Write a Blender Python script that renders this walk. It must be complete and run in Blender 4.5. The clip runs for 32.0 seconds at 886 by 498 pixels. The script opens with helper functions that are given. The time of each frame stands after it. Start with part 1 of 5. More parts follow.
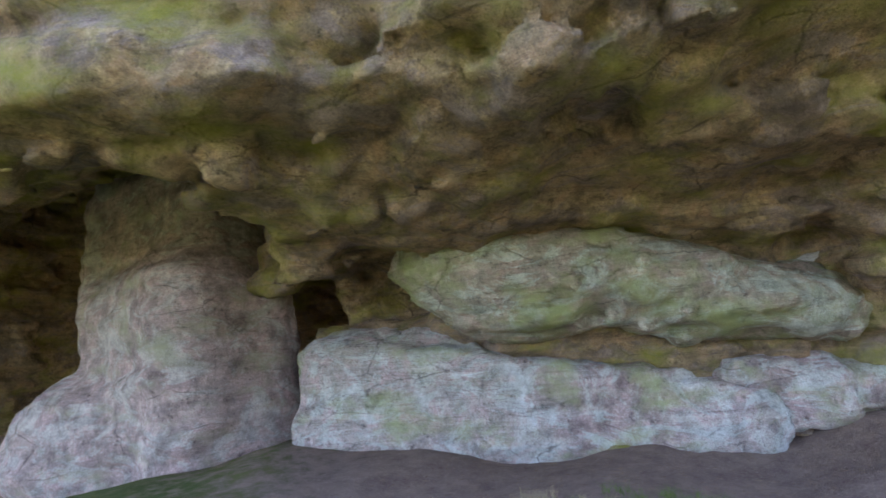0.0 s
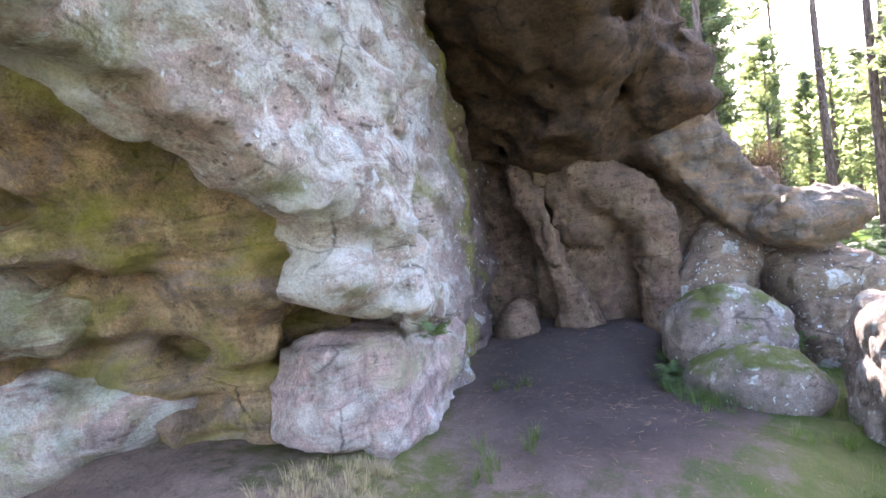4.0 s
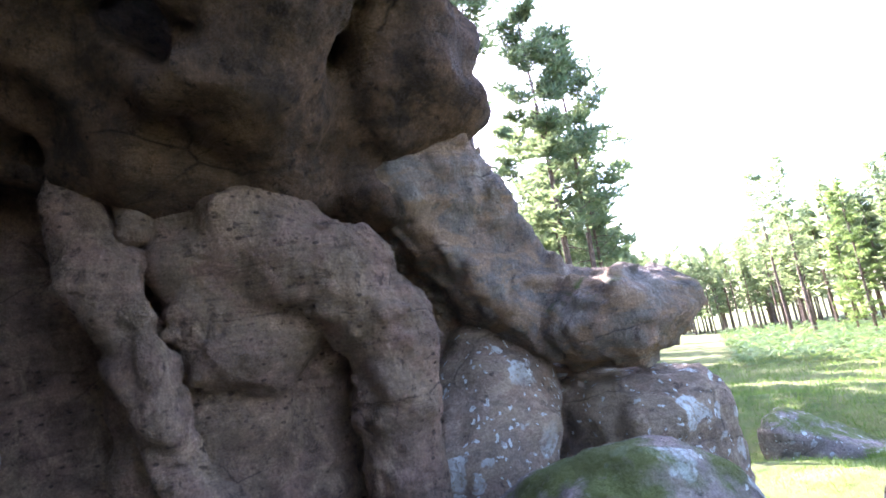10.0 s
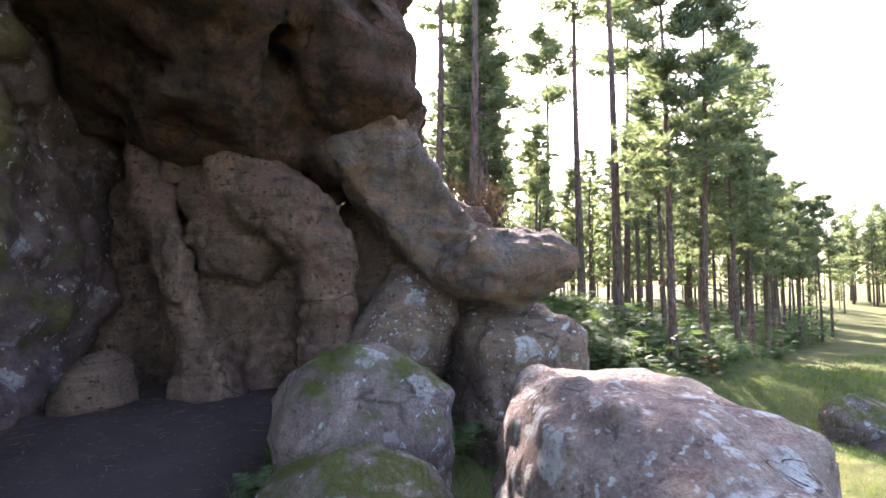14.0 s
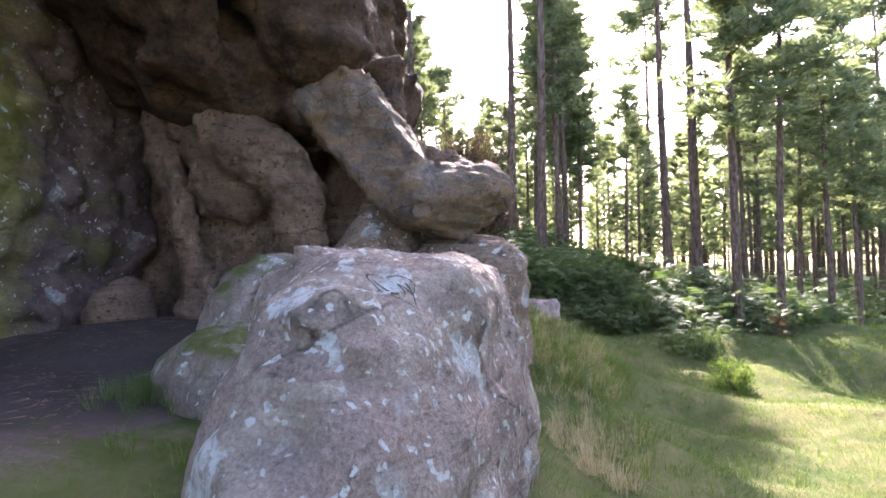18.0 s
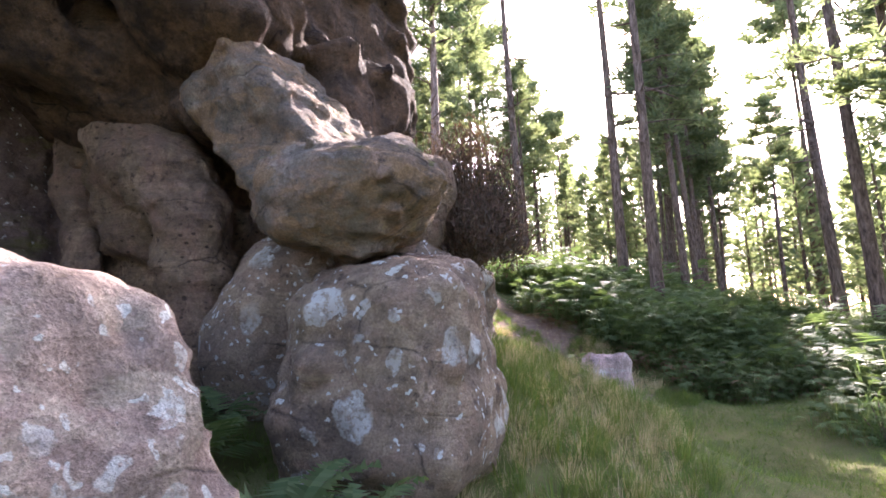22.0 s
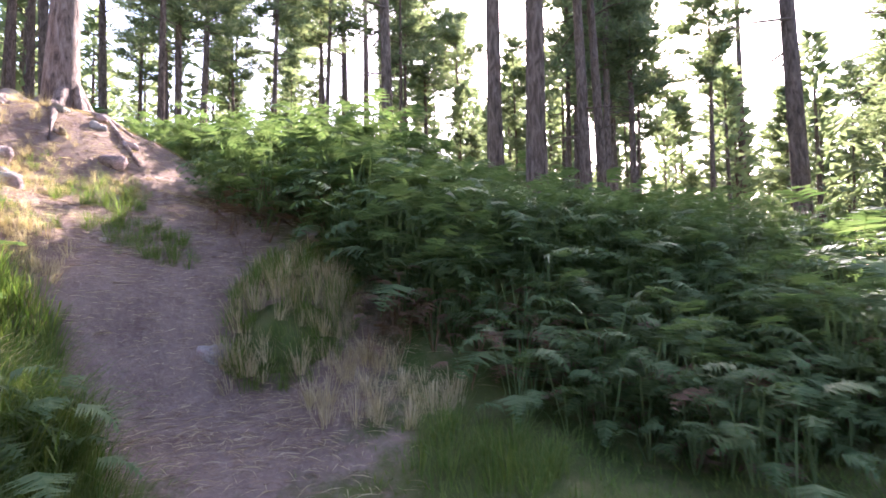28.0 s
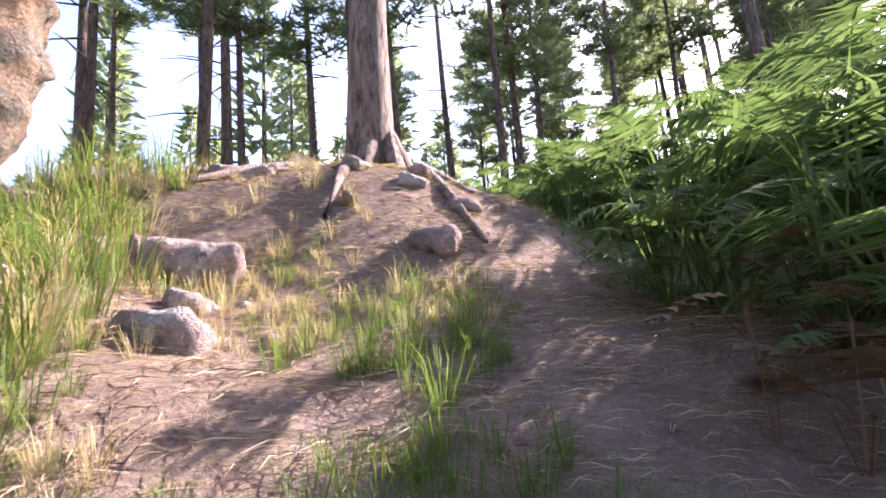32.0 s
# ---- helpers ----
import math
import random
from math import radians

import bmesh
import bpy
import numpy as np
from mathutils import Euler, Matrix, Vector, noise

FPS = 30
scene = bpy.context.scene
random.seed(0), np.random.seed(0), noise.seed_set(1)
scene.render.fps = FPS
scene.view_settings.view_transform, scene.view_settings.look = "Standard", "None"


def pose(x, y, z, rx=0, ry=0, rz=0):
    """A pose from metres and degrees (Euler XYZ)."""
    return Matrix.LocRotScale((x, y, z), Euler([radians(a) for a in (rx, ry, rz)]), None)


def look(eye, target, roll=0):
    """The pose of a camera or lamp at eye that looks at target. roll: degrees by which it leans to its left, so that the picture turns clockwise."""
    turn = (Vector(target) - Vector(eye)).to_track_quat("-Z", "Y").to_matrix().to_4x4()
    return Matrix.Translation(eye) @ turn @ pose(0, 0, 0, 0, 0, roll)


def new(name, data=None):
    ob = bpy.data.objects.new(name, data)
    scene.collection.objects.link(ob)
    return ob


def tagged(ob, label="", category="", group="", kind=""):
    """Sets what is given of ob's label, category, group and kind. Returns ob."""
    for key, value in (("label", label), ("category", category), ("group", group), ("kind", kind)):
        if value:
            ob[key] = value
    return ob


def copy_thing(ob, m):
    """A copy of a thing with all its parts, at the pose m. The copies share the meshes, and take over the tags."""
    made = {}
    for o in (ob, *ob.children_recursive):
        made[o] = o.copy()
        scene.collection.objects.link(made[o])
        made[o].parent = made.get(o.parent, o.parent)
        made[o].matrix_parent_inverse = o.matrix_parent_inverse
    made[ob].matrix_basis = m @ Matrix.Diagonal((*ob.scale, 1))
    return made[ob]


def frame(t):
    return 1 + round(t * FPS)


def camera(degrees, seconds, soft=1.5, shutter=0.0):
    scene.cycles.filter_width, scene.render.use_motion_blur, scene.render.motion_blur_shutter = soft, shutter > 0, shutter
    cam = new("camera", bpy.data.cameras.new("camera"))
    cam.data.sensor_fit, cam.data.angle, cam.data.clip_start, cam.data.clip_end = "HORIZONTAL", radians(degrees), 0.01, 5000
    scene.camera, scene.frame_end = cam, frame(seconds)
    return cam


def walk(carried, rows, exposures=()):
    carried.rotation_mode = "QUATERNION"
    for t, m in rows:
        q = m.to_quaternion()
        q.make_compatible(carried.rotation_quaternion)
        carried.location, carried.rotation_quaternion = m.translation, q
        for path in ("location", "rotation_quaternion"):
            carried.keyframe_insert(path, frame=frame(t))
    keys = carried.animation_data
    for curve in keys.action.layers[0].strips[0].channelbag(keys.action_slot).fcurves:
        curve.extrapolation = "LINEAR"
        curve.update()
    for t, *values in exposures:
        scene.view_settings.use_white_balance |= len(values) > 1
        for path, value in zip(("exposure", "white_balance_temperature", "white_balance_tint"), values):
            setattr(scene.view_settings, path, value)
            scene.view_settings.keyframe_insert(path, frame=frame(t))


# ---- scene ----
cam = camera(79.1, 32.0, 1.6, 0.1)
PATH = [
    (0, (-0.923, -1.261, 1.736), (0.573, 0.033, 2.027), -5.8),
    (0.5, (0.063, -1.729, 1.945), (1.647, -0.517, 2.099), -7.4),
    (1, (0.843, -2.186, 2.076), (2.513, -1.087, 2.129), -7.0),
    (1.5, (1.605, -2.546, 2.083), (3.363, -1.593, 2.037), -8.7),
    (2, (2.166, -2.928, 1.999), (3.958, -2.040, 1.971), -6.3),
    (2.5, (2.531, -3.298, 1.832), (4.388, -2.558, 1.769), -7.5),
    (3, (2.854, -3.676, 1.744), (4.759, -3.068, 1.676), -5.6),
    (3.5, (3.129, -3.964, 1.746), (5.050, -3.410, 1.674), -5.6),
    (5.5, (4.703, -4.238, 1.647), (6.628, -3.695, 1.639), -7.6),
    (6, (5.150, -4.148, 1.684), (7.102, -3.712, 1.692), -5.3),
    (6.5, (5.537, -3.974, 1.730), (7.507, -3.740, 1.984), -9.1),
    (7, (5.865, -3.815, 1.761), (7.813, -3.722, 2.204), -13.2),
    (7.5, (6.235, -3.592, 1.737), (8.184, -3.638, 2.180), -13.5),
    (8, (6.642, -3.429, 1.703), (8.566, -3.582, 2.228), -15.1),
    (8.5, (6.952, -3.506, 1.594), (8.893, -3.752, 2.007), -12.6),
    (9, (7.250, -3.566, 1.474), (9.168, -3.987, 1.856), -11.2),
    (9.5, (7.426, -3.694, 1.413), (9.277, -4.343, 1.802), -9.7),
    (10, (7.489, -3.770, 1.415), (9.263, -4.619, 1.778), -8.8),
    (10.5, (7.421, -3.944, 1.347), (9.172, -4.833, 1.725), -7.9),
    (11, (7.271, -4.119, 1.327), (9.063, -4.926, 1.697), -9.1),
    (11.5, (6.959, -4.470, 1.439), (8.841, -5.067, 1.761), -6.0),
    (12, (6.717, -4.599, 1.482), (8.632, -5.073, 1.813), -5.4),
    (12.5, (6.421, -4.714, 1.527), (8.385, -5.005, 1.765), -2.2),
    (13, (6.225, -4.914, 1.555), (8.199, -5.164, 1.750), -4.2),
    (13.5, (6.025, -5.251, 1.443), (8.010, -5.445, 1.592), -0.7),
    (14, (5.774, -5.535, 1.328), (7.763, -5.700, 1.454), 0.1),
    (14.5, (5.468, -5.711, 1.156), (7.464, -5.836, 1.201), -0.1),
    (15, (5.236, -5.888, 1.074), (7.235, -5.955, 1.061), 0.5),
    (15.5, (4.989, -6.147, 0.983), (6.988, -6.186, 0.949), 1.6),
    (17.5, (5.232, -6.914, 0.863), (7.229, -6.805, 0.862), -1.8),
    (18, (5.438, -7.123, 0.848), (7.418, -6.849, 0.905), -0.8),
    (18.5, (5.700, -7.248, 0.861), (7.639, -6.769, 0.978), -2.1),
    (19, (6.009, -7.365, 0.869), (7.910, -6.774, 1.056), -1.9),
    (19.5, (6.251, -7.562, 0.783), (8.107, -6.868, 1.051), -2.6),
    (20, (6.497, -7.727, 0.744), (8.336, -6.996, 1.031), -2.0),
    (20.5, (6.896, -7.774, 0.729), (8.706, -6.968, 1.002), -4.9),
    (21, (7.240, -7.825, 0.734), (9.016, -6.960, 1.043), -4.4),
    (21.5, (7.537, -8.010, 0.720), (9.328, -7.174, 1.020), -3.7),
    (22, (7.705, -8.291, 0.651), (9.528, -7.519, 0.939), -2.6),
    (22.5, (8.352, -8.366, 0.553), (10.270, -7.881, 0.844), -3.8),
    (23, (9.581, -8.620, 0.459), (11.558, -8.500, 0.738), -1.4),
    (23.5, (9.969, -8.659, 0.393), (11.893, -9.195, 0.500), -3.7),
    (24, (10.284, -8.790, 0.316), (11.923, -9.937, 0.304), -7.5),
    (24.5, (10.270, -8.761, 0.328), (11.648, -10.202, 0.169), -5.5),
    (26.5, (11.846, -8.907, 0.006), (13.670, -9.717, -0.119), 0.5),
    (27, (12.590, -9.148, 0.048), (14.566, -9.449, -0.014), 0.6),
    (27.5, (13.544, -8.982, 0.087), (15.542, -8.904, 0.085), 0.2),
    (28, (14.618, -8.616, 0.137), (16.548, -8.102, 0.253), -0.9),
    (28.5, (15.322, -8.150, 0.143), (17.141, -7.344, 0.355), -0.8),
    (29, (15.743, -7.884, 0.217), (17.434, -6.835, 0.414), 0.1),
    (29.5, (16.122, -7.521, 0.292), (17.478, -6.074, 0.550), 2.9),
    (30, (16.427, -7.257, 0.368), (17.519, -5.611, 0.678), 3.8),
    (30.5, (16.603, -6.924, 0.424), (17.600, -5.225, 0.770), 1.4),
    (31, (16.709, -6.747, 0.539), (17.805, -5.101, 0.839), 0.6),
    (31.5, (16.895, -6.503, 0.665), (17.972, -4.847, 0.979), -1.3),
    (32, (16.996, -6.305, 0.755), (18.264, -4.807, 1.141), -4.2),
]
walk(cam, [(t, look(eye, target, roll)) for t, eye, target, roll in PATH],
     [(0, 3.35, 6000, 24), (3.5, 3.85, 6200, 26), (6, 3.8, 6500, 27), (7.5, 4.1, 6300, 27), (9, 4.5, 5800, 27), (9.5, 4.2, 5700, 27), (10, 3.7, 5600, 27), (11, 2.8, 5600, 26), (11.5, 2.5, 5800, 27), (13, 2.65, 6500, 28), (15, 2.85, 6150, 29), (18, 2.85, 6300, 30), (20, 2.8, 6450, 31), (22.5, 2.85, 6350, 32), (24, 2.12, 5650, 31), (26.5, 1.98, 5750, 32), (27, 1.88, 5800, 32), (28, 2.8, 6050, 32), (29, 3.1, 6300, 30), (30, 2.85, 6300, 30), (31, 2.3, 6250, 30), (32, 2.25, 6100, 30)])

# ---- light ----
SUN_YAW, SUN_UP = radians(-92.7), radians(33)
to_sun = Vector((-math.sin(SUN_YAW) * math.cos(SUN_UP), math.cos(SUN_YAW) * math.cos(SUN_UP), math.sin(SUN_UP)))
world = bpy.data.worlds.new("sky")
scene.world = world
world.use_nodes = True
wt = world.node_tree
sky = wt.nodes.new("ShaderNodeTexSky")
sky.sky_type, sky.sun_disc, sky.sun_elevation = "NISHITA", False, SUN_UP
sky.sun_rotation = math.atan2(to_sun.x, to_sun.y)
sky.air_density, sky.dust_density = 1.0, 2.5
back = wt.nodes["Background"]
back.inputs["Strength"].default_value = 0.15
wt.links.new(sky.outputs["Color"], back.inputs["Color"])
sun_data = bpy.data.lights.new("sun", "SUN")
sun_data.energy, sun_data.angle, sun_data.color = 5.0, radians(0.6), (1.0, 0.94, 0.84)
sun = new("sun", sun_data)
sun.matrix_world = look(to_sun * 60, (0, 0, 0))


# ---- materials ----
def nodes_for(name, rough=0.85, spec=0.25):
    m = bpy.data.materials.new(name)
    m.use_nodes = True
    t = m.node_tree
    b = t.nodes["Principled BSDF"]
    b.inputs["Roughness"].default_value = rough
    b.inputs["Specular IOR Level"].default_value = spec
    return m, t, b


def node(t, kind, **inputs):
    n = t.nodes.new(kind)
    for k, v in inputs.items():
        k = k.replace("_", " ")
        if hasattr(v, "is_output"):
            t.links.new(v, n.inputs[k])
        else:
            n.inputs[k].default_value = v
    return n


def ramp(t, fac, stops):
    n = t.nodes.new("ShaderNodeValToRGB")
    e = n.color_ramp.elements
    while len(e) < len(stops):
        e.new(0.5)
    for el, (p, c) in zip(e, stops):
        el.position = p
        el.color = (*c, 1) if len(c) == 3 else c
    t.links.new(fac, n.inputs["Fac"])
    return n.outputs["Color"]


def grey(v):
    return (v, v, v)


def mix(t, fac, a, b, how="MIX"):
    n = t.nodes.new("ShaderNodeMix")
    n.data_type, n.blend_type = "RGBA", how
    for sock, v in ((n.inputs[0], fac), (n.inputs[6], a), (n.inputs[7], b)):
        if hasattr(v, "is_output"):
            t.links.new(v, sock)
        else:
            sock.default_value = v if isinstance(v, (int, float)) else (*v, 1)
    return n.outputs[2]


def noise_fac(t, co, scale, detail=6, rough=0.6, warp=0.0):
    return node(t, "ShaderNodeTexNoise", Vector=co, Scale=scale, Detail=detail, Roughness=rough, Distortion=warp).outputs["Fac"]


def stretched(t, co, s):
    n = t.nodes.new("ShaderNodeMapping")
    t.links.new(co, n.inputs["Vector"])
    n.inputs["Scale"].default_value = s
    return n.outputs["Vector"]


def bumped(t, b, parts, dist=0.03):
    last = None
    for h, strength, d in parts:
        n = node(t, "ShaderNodeBump", Height=h, Strength=strength, Distance=d)
        if last:
            t.links.new(last, n.inputs["Normal"])
        last = n.outputs["Normal"]
    t.links.new(last, b.inputs["Normal"])


def rock_material(name, light, dark, stain, pits=0.5, strata=0.5, green=0.0, lichen=0.0, moss=0.0, green_tint=(0.16, 0.17, 0.03), streak=None, blotch=None, punch=0.45, ruddy=None):
    """Sandstone: mottled in two colours with stains, bedding lines, pits, algae, pale lichen discs and moss on top."""
    m, t, b = nodes_for(name, 0.9, 0.2)
    co = node(t, "ShaderNodeTexCoord").outputs["Object"]
    big = noise_fac(t, co, 0.9, 5, 0.6, 0.4)
    mid = noise_fac(t, co, 4.5, 8, 0.68)
    fine = noise_fac(t, co, 26, 6, 0.7)
    layers = noise_fac(t, stretched(t, co, (0.5, 0.5, 7.0)), 1.6, 7, 0.65, 0.7)
    c = mix(t, ramp(t, big, [(0.35, grey(0)), (0.65, grey(1))]), dark, light)
    c = mix(t, ramp(t, mid, [(0.44, grey(0)), (0.6, grey(0.95))]), c, stain)
    c = mix(t, ramp(t, noise_fac(t, stretched(t, co, (1, 1, 0.6)), 2.2, 9, 0.75, 0.8), [(0.52, grey(0)), (0.64, grey(0.7))]), c, tuple(min(0.7, v * 1.45) for v in light))
    c = mix(t, ramp(t, layers, [(0.5, grey(0)), (0.68, grey(0.55 * strata))]), c, tuple(v * 1.25 for v in light))
    c = mix(t, ramp(t, layers, [(0.3, grey(0.7 * strata)), (0.42, grey(0))]), c, tuple(v * 0.45 for v in dark))
    c = mix(t, ramp(t, noise_fac(t, co, 11, 5, 0.75), [(0.33, grey(0.8)), (0.43, grey(0))]), c, tuple(v * 0.4 for v in dark))
    if pits > 0.7:
        pock = node(t, "ShaderNodeTexVoronoi", Vector=stretched(t, co, (1, 1, 1.7)), Scale=10.0, Randomness=1.0)
        spot = ramp(t, pock.outputs["Distance"], [(0.12, grey(1)), (0.22, grey(0))])
        some_here = ramp(t, noise_fac(t, co, 1.3, 4), [(0.44, grey(0)), (0.54, grey(0.85))])
        c = mix(t, mix(t, 1.0, spot, some_here, "MULTIPLY"), c, tuple(v * 0.35 for v in dark))
    if blotch:
        bl = noise_fac(t, stretched(t, co, (0.8, 0.8, 1.5)), 1.9, 8, 0.7, 1.2)
        c = mix(t, ramp(t, bl, [(0.5, grey(0)), (0.57, grey(0.85))]), c, blotch)
    crack = ramp(t, layers, [(0.488, grey(0)), (0.5, grey(1)), (0.512, grey(0))])
    broken = ramp(t, big, [(0.45, grey(0)), (0.6, grey(0.8 * strata))])
    c = mix(t, mix(t, 1.0, crack, broken, "MULTIPLY"), c, tuple(v * 0.25 for v in dark))
    # rock turns redder with x, its tones also lowered to deepen the cave's shade
    if ruddy:
        xr = node(t, "ShaderNodeSeparateXYZ", Vector=co).outputs["X"]
        far = node(t, "ShaderNodeMath", Value=xr)
        far.operation = "ADD"
        t.links.new(noise_fac(t, co, 1.1, 6, 0.65, 0.5), far.inputs[1])
        part_red = node(t, "ShaderNodeMapRange", Value=far.outputs[0])
        part_red.inputs["From Min"].default_value, part_red.inputs["From Max"].default_value = ruddy
        c = mix(t, part_red.outputs[0], c, mix(t, mid, (0.13, 0.088, 0.08), (0.27, 0.195, 0.17)))
    warp = node(t, "ShaderNodeTexNoise", Vector=co, Scale=1.7, Detail=5)
    bent = node(t, "ShaderNodeMix", Factor=0.25)
    bent.data_type = "VECTOR"
    t.links.new(stretched(t, co, (0.8, 0.8, 2.0)), bent.inputs[4])
    t.links.new(warp.outputs["Color"], bent.inputs[5])
    bent.inputs[0].default_value = 0.3
    seams = t.nodes.new("ShaderNodeTexVoronoi")
    seams.feature = "DISTANCE_TO_EDGE"
    t.links.new(bent.outputs[1], seams.inputs["Vector"])
    seams.inputs["Scale"].default_value = 1.6
    split = ramp(t, seams.outputs["Distance"], [(0.0, grey(1)), (0.018, grey(0))])
    split = mix(t, 1.0, split, ramp(t, noise_fac(t, co, 1.9, 4), [(0.48, grey(0)), (0.6, grey(0.75))]), "MULTIPLY")
    c = mix(t, split, c, tuple(v * 0.3 for v in dark))
    grit = noise_fac(t, co, 75, 3, 0.7)
    c = mix(t, 0.45, c, ramp(t, grit, [(0.32, grey(0.25)), (0.5, grey(0.5)), (0.68, grey(0.8))]), "OVERLAY")
    if streak:
        x = node(t, "ShaderNodeSeparateXYZ", Vector=co).outputs["X"]
        wob = node(t, "ShaderNodeMath", Value=x)
        wob.operation = "ADD"
        t.links.new(node(t, "ShaderNodeMath", Value=noise_fac(t, stretched(t, co, (2, 2, 0.7)), 1.5, 6)).outputs[0], wob.inputs[1])
        run = node(t, "ShaderNodeMapRange", Value=wob.outputs[0])
        run.inputs["From Min"].default_value, run.inputs["From Max"].default_value = streak
        c = mix(t, ramp(t, run.outputs[0], [(0.0, grey(0)), (0.4, grey(0.6)), (0.6, grey(0.6)), (1.0, grey(0))]), c, (0.34, 0.33, 0.05))
    c = mix(t, punch, c, ramp(t, mid, [(0.35, grey(0.3)), (0.5, grey(0.5)), (0.65, grey(0.72))]), "OVERLAY")
    c = mix(t, 0.4, c, ramp(t, fine, [(0.3, grey(0.3)), (0.5, grey(0.5)), (0.7, grey(0.78))]), "OVERLAY")
    if green:
        g = node(t, "ShaderNodeTexNoise", Vector=stretched(t, co, (1, 1, 1.8)), Scale=1.3, Detail=7, Roughness=0.62).outputs["Fac"]
        c = mix(t, ramp(t, g, [(0.55 - 0.22 * green, grey(0)), (0.72 - 0.12 * green, grey(0.8))]), c, green_tint)
    if lichen:
        warped = node(t, "ShaderNodeVectorMath", Vector=co)
        wob = node(t, "ShaderNodeTexNoise", Vector=co, Scale=7.0, Detail=5)
        mul = node(t, "ShaderNodeVectorMath")
        mul.operation = "SCALE"
        t.links.new(wob.outputs["Color"], mul.inputs[0])
        mul.inputs["Scale"].default_value = 0.24
        nz0 = node(t, "ShaderNodeSeparateXYZ", Vector=node(t, "ShaderNodeNewGeometry").outputs["Normal"]).outputs["Z"]
        above = mix(t, ramp(t, noise_fac(t, co, 1.6, 3), [(0.36, grey(0)), (0.5, grey(1))]), grey(0), ramp(t, nz0, [(0.0, grey(0.5)), (0.5, grey(1))]))
        t.links.new(mul.outputs[0], warped.inputs[1])
        for scale, edge, keep in ((3.6, 0.38, 0.62), (7.5, 0.33, 0.58), (19, 0.28, 0.55)):
            v = node(t, "ShaderNodeTexVoronoi", Vector=warped.outputs[0], Scale=scale)
            disc = ramp(t, v.outputs["Distance"], [(edge, grey(1)), (edge + 0.05, grey(0))])
            some = ramp(t, node(t, "ShaderNodeSeparateColor", Color=v.outputs["Color"]).outputs[0], [(keep + 0.3 - 0.3 * lichen, grey(0)), (keep + 0.31 - 0.3 * lichen, grey(1))])
            f = mix(t, 1.0, mix(t, 1.0, disc, some, "MULTIPLY"), above, "MULTIPLY") if scale < 10 else mix(t, 1.0, disc, some, "MULTIPLY")
            worn = ramp(t, noise_fac(t, co, 30, 4, 0.7), [(0.4, grey(0.25)), (0.5, grey(1))])
            c = mix(t, mix(t, 1.0, f, worn, "MULTIPLY"), c, (0.60, 0.61, 0.57))
    if moss:
        nz = node(t, "ShaderNodeSeparateXYZ", Vector=node(t, "ShaderNodeNewGeometry").outputs["Normal"]).outputs["Z"]
        up = ramp(t, nz, [(0.35, grey(0)), (0.75, grey(1))])
        mm = ramp(t, noise_fac(t, co, 3.2, 6, 0.65), [(0.6 - 0.25 * moss, grey(0)), (0.68 - 0.2 * moss, grey(0.9))])
        c = mix(t, mix(t, 1.0, up, mm, "MULTIPLY"), c, (0.10, 0.12, 0.02))
    t.links.new(c, b.inputs["Base Color"])
    pit = node(t, "ShaderNodeTexVoronoi", Vector=stretched(t, co, (1, 1, 1.5)), Scale=9.0, Randomness=1.0)
    pith = ramp(t, pit.outputs["Distance"], [(0.1, grey(0)), (0.35, grey(1))])
    bumped(t, b, [(layers, 0.6 * strata + 0.15, 0.14), (mid, 0.9, 0.13), (ramp(t, split, [(0.0, grey(1)), (1.0, grey(0))]), 0.5, 0.06), (pith, 0.5 * pits, 0.07), (fine, 0.9, 0.035), (grit, 0.6, 0.012)])
    return m


ROCK_GOLD = rock_material("golden_sandstone", (0.40, 0.29, 0.16), (0.22, 0.155, 0.095), (0.32, 0.20, 0.11), 0.5, 0.8, green=0.35, green_tint=(0.29, 0.28, 0.035), blotch=(0.27, 0.20, 0.16), punch=0.9)
ROCK_PALE = rock_material("pale_sandstone", (0.55, 0.50, 0.42), (0.40, 0.29, 0.26), (0.46, 0.33, 0.30), 0.4, 0.9, green=0.2, green_tint=(0.42, 0.45, 0.20), blotch=(0.58, 0.58, 0.52), punch=0.9)
ROCK_BAND = rock_material("green_tinged_sandstone", (0.46, 0.42, 0.30), (0.32, 0.24, 0.18), (0.36, 0.26, 0.20), 0.4, 1.0, green=0.45, green_tint=(0.36, 0.40, 0.14), blotch=(0.54, 0.55, 0.44), punch=0.9)
ROCK_PINK = rock_material("pink_sandstone", (0.52, 0.40, 0.35), (0.38, 0.28, 0.25), (0.45, 0.31, 0.28), 0.5, 0.7, green=0.1, green_tint=(0.42, 0.40, 0.24), blotch=(0.52, 0.47, 0.42), punch=0.9)
ROCK_WALL = rock_material("weathered_wall_sandstone", (0.55, 0.47, 0.39), (0.33, 0.255, 0.21), (0.43, 0.31, 0.26), 0.9, 0.5, green=0.08, lichen=0.08, streak=(9.9, 10.9), blotch=(0.62, 0.59, 0.52), ruddy=(7.6, 10.2))
# near-black browns: the cave roof's deep shade is put into its colour
ROCK_ROOF = rock_material("shade_dark_sandstone", (0.11, 0.073, 0.05), (0.038, 0.027, 0.021), (0.14, 0.086, 0.053), 0.4, 0.7)
ROCK_ARCH = rock_material("brown_pitted_sandstone", (0.26, 0.185, 0.12), (0.125, 0.08, 0.06), (0.20, 0.125, 0.09), 1.0, 0.6, punch=0.7)
ROCK_GREY = rock_material("grey_weathered_sandstone", (0.25, 0.215, 0.17), (0.14, 0.115, 0.095), (0.23, 0.155, 0.11), 0.5, 0.4, lichen=0.0, moss=0.1, blotch=(0.30, 0.20, 0.12))
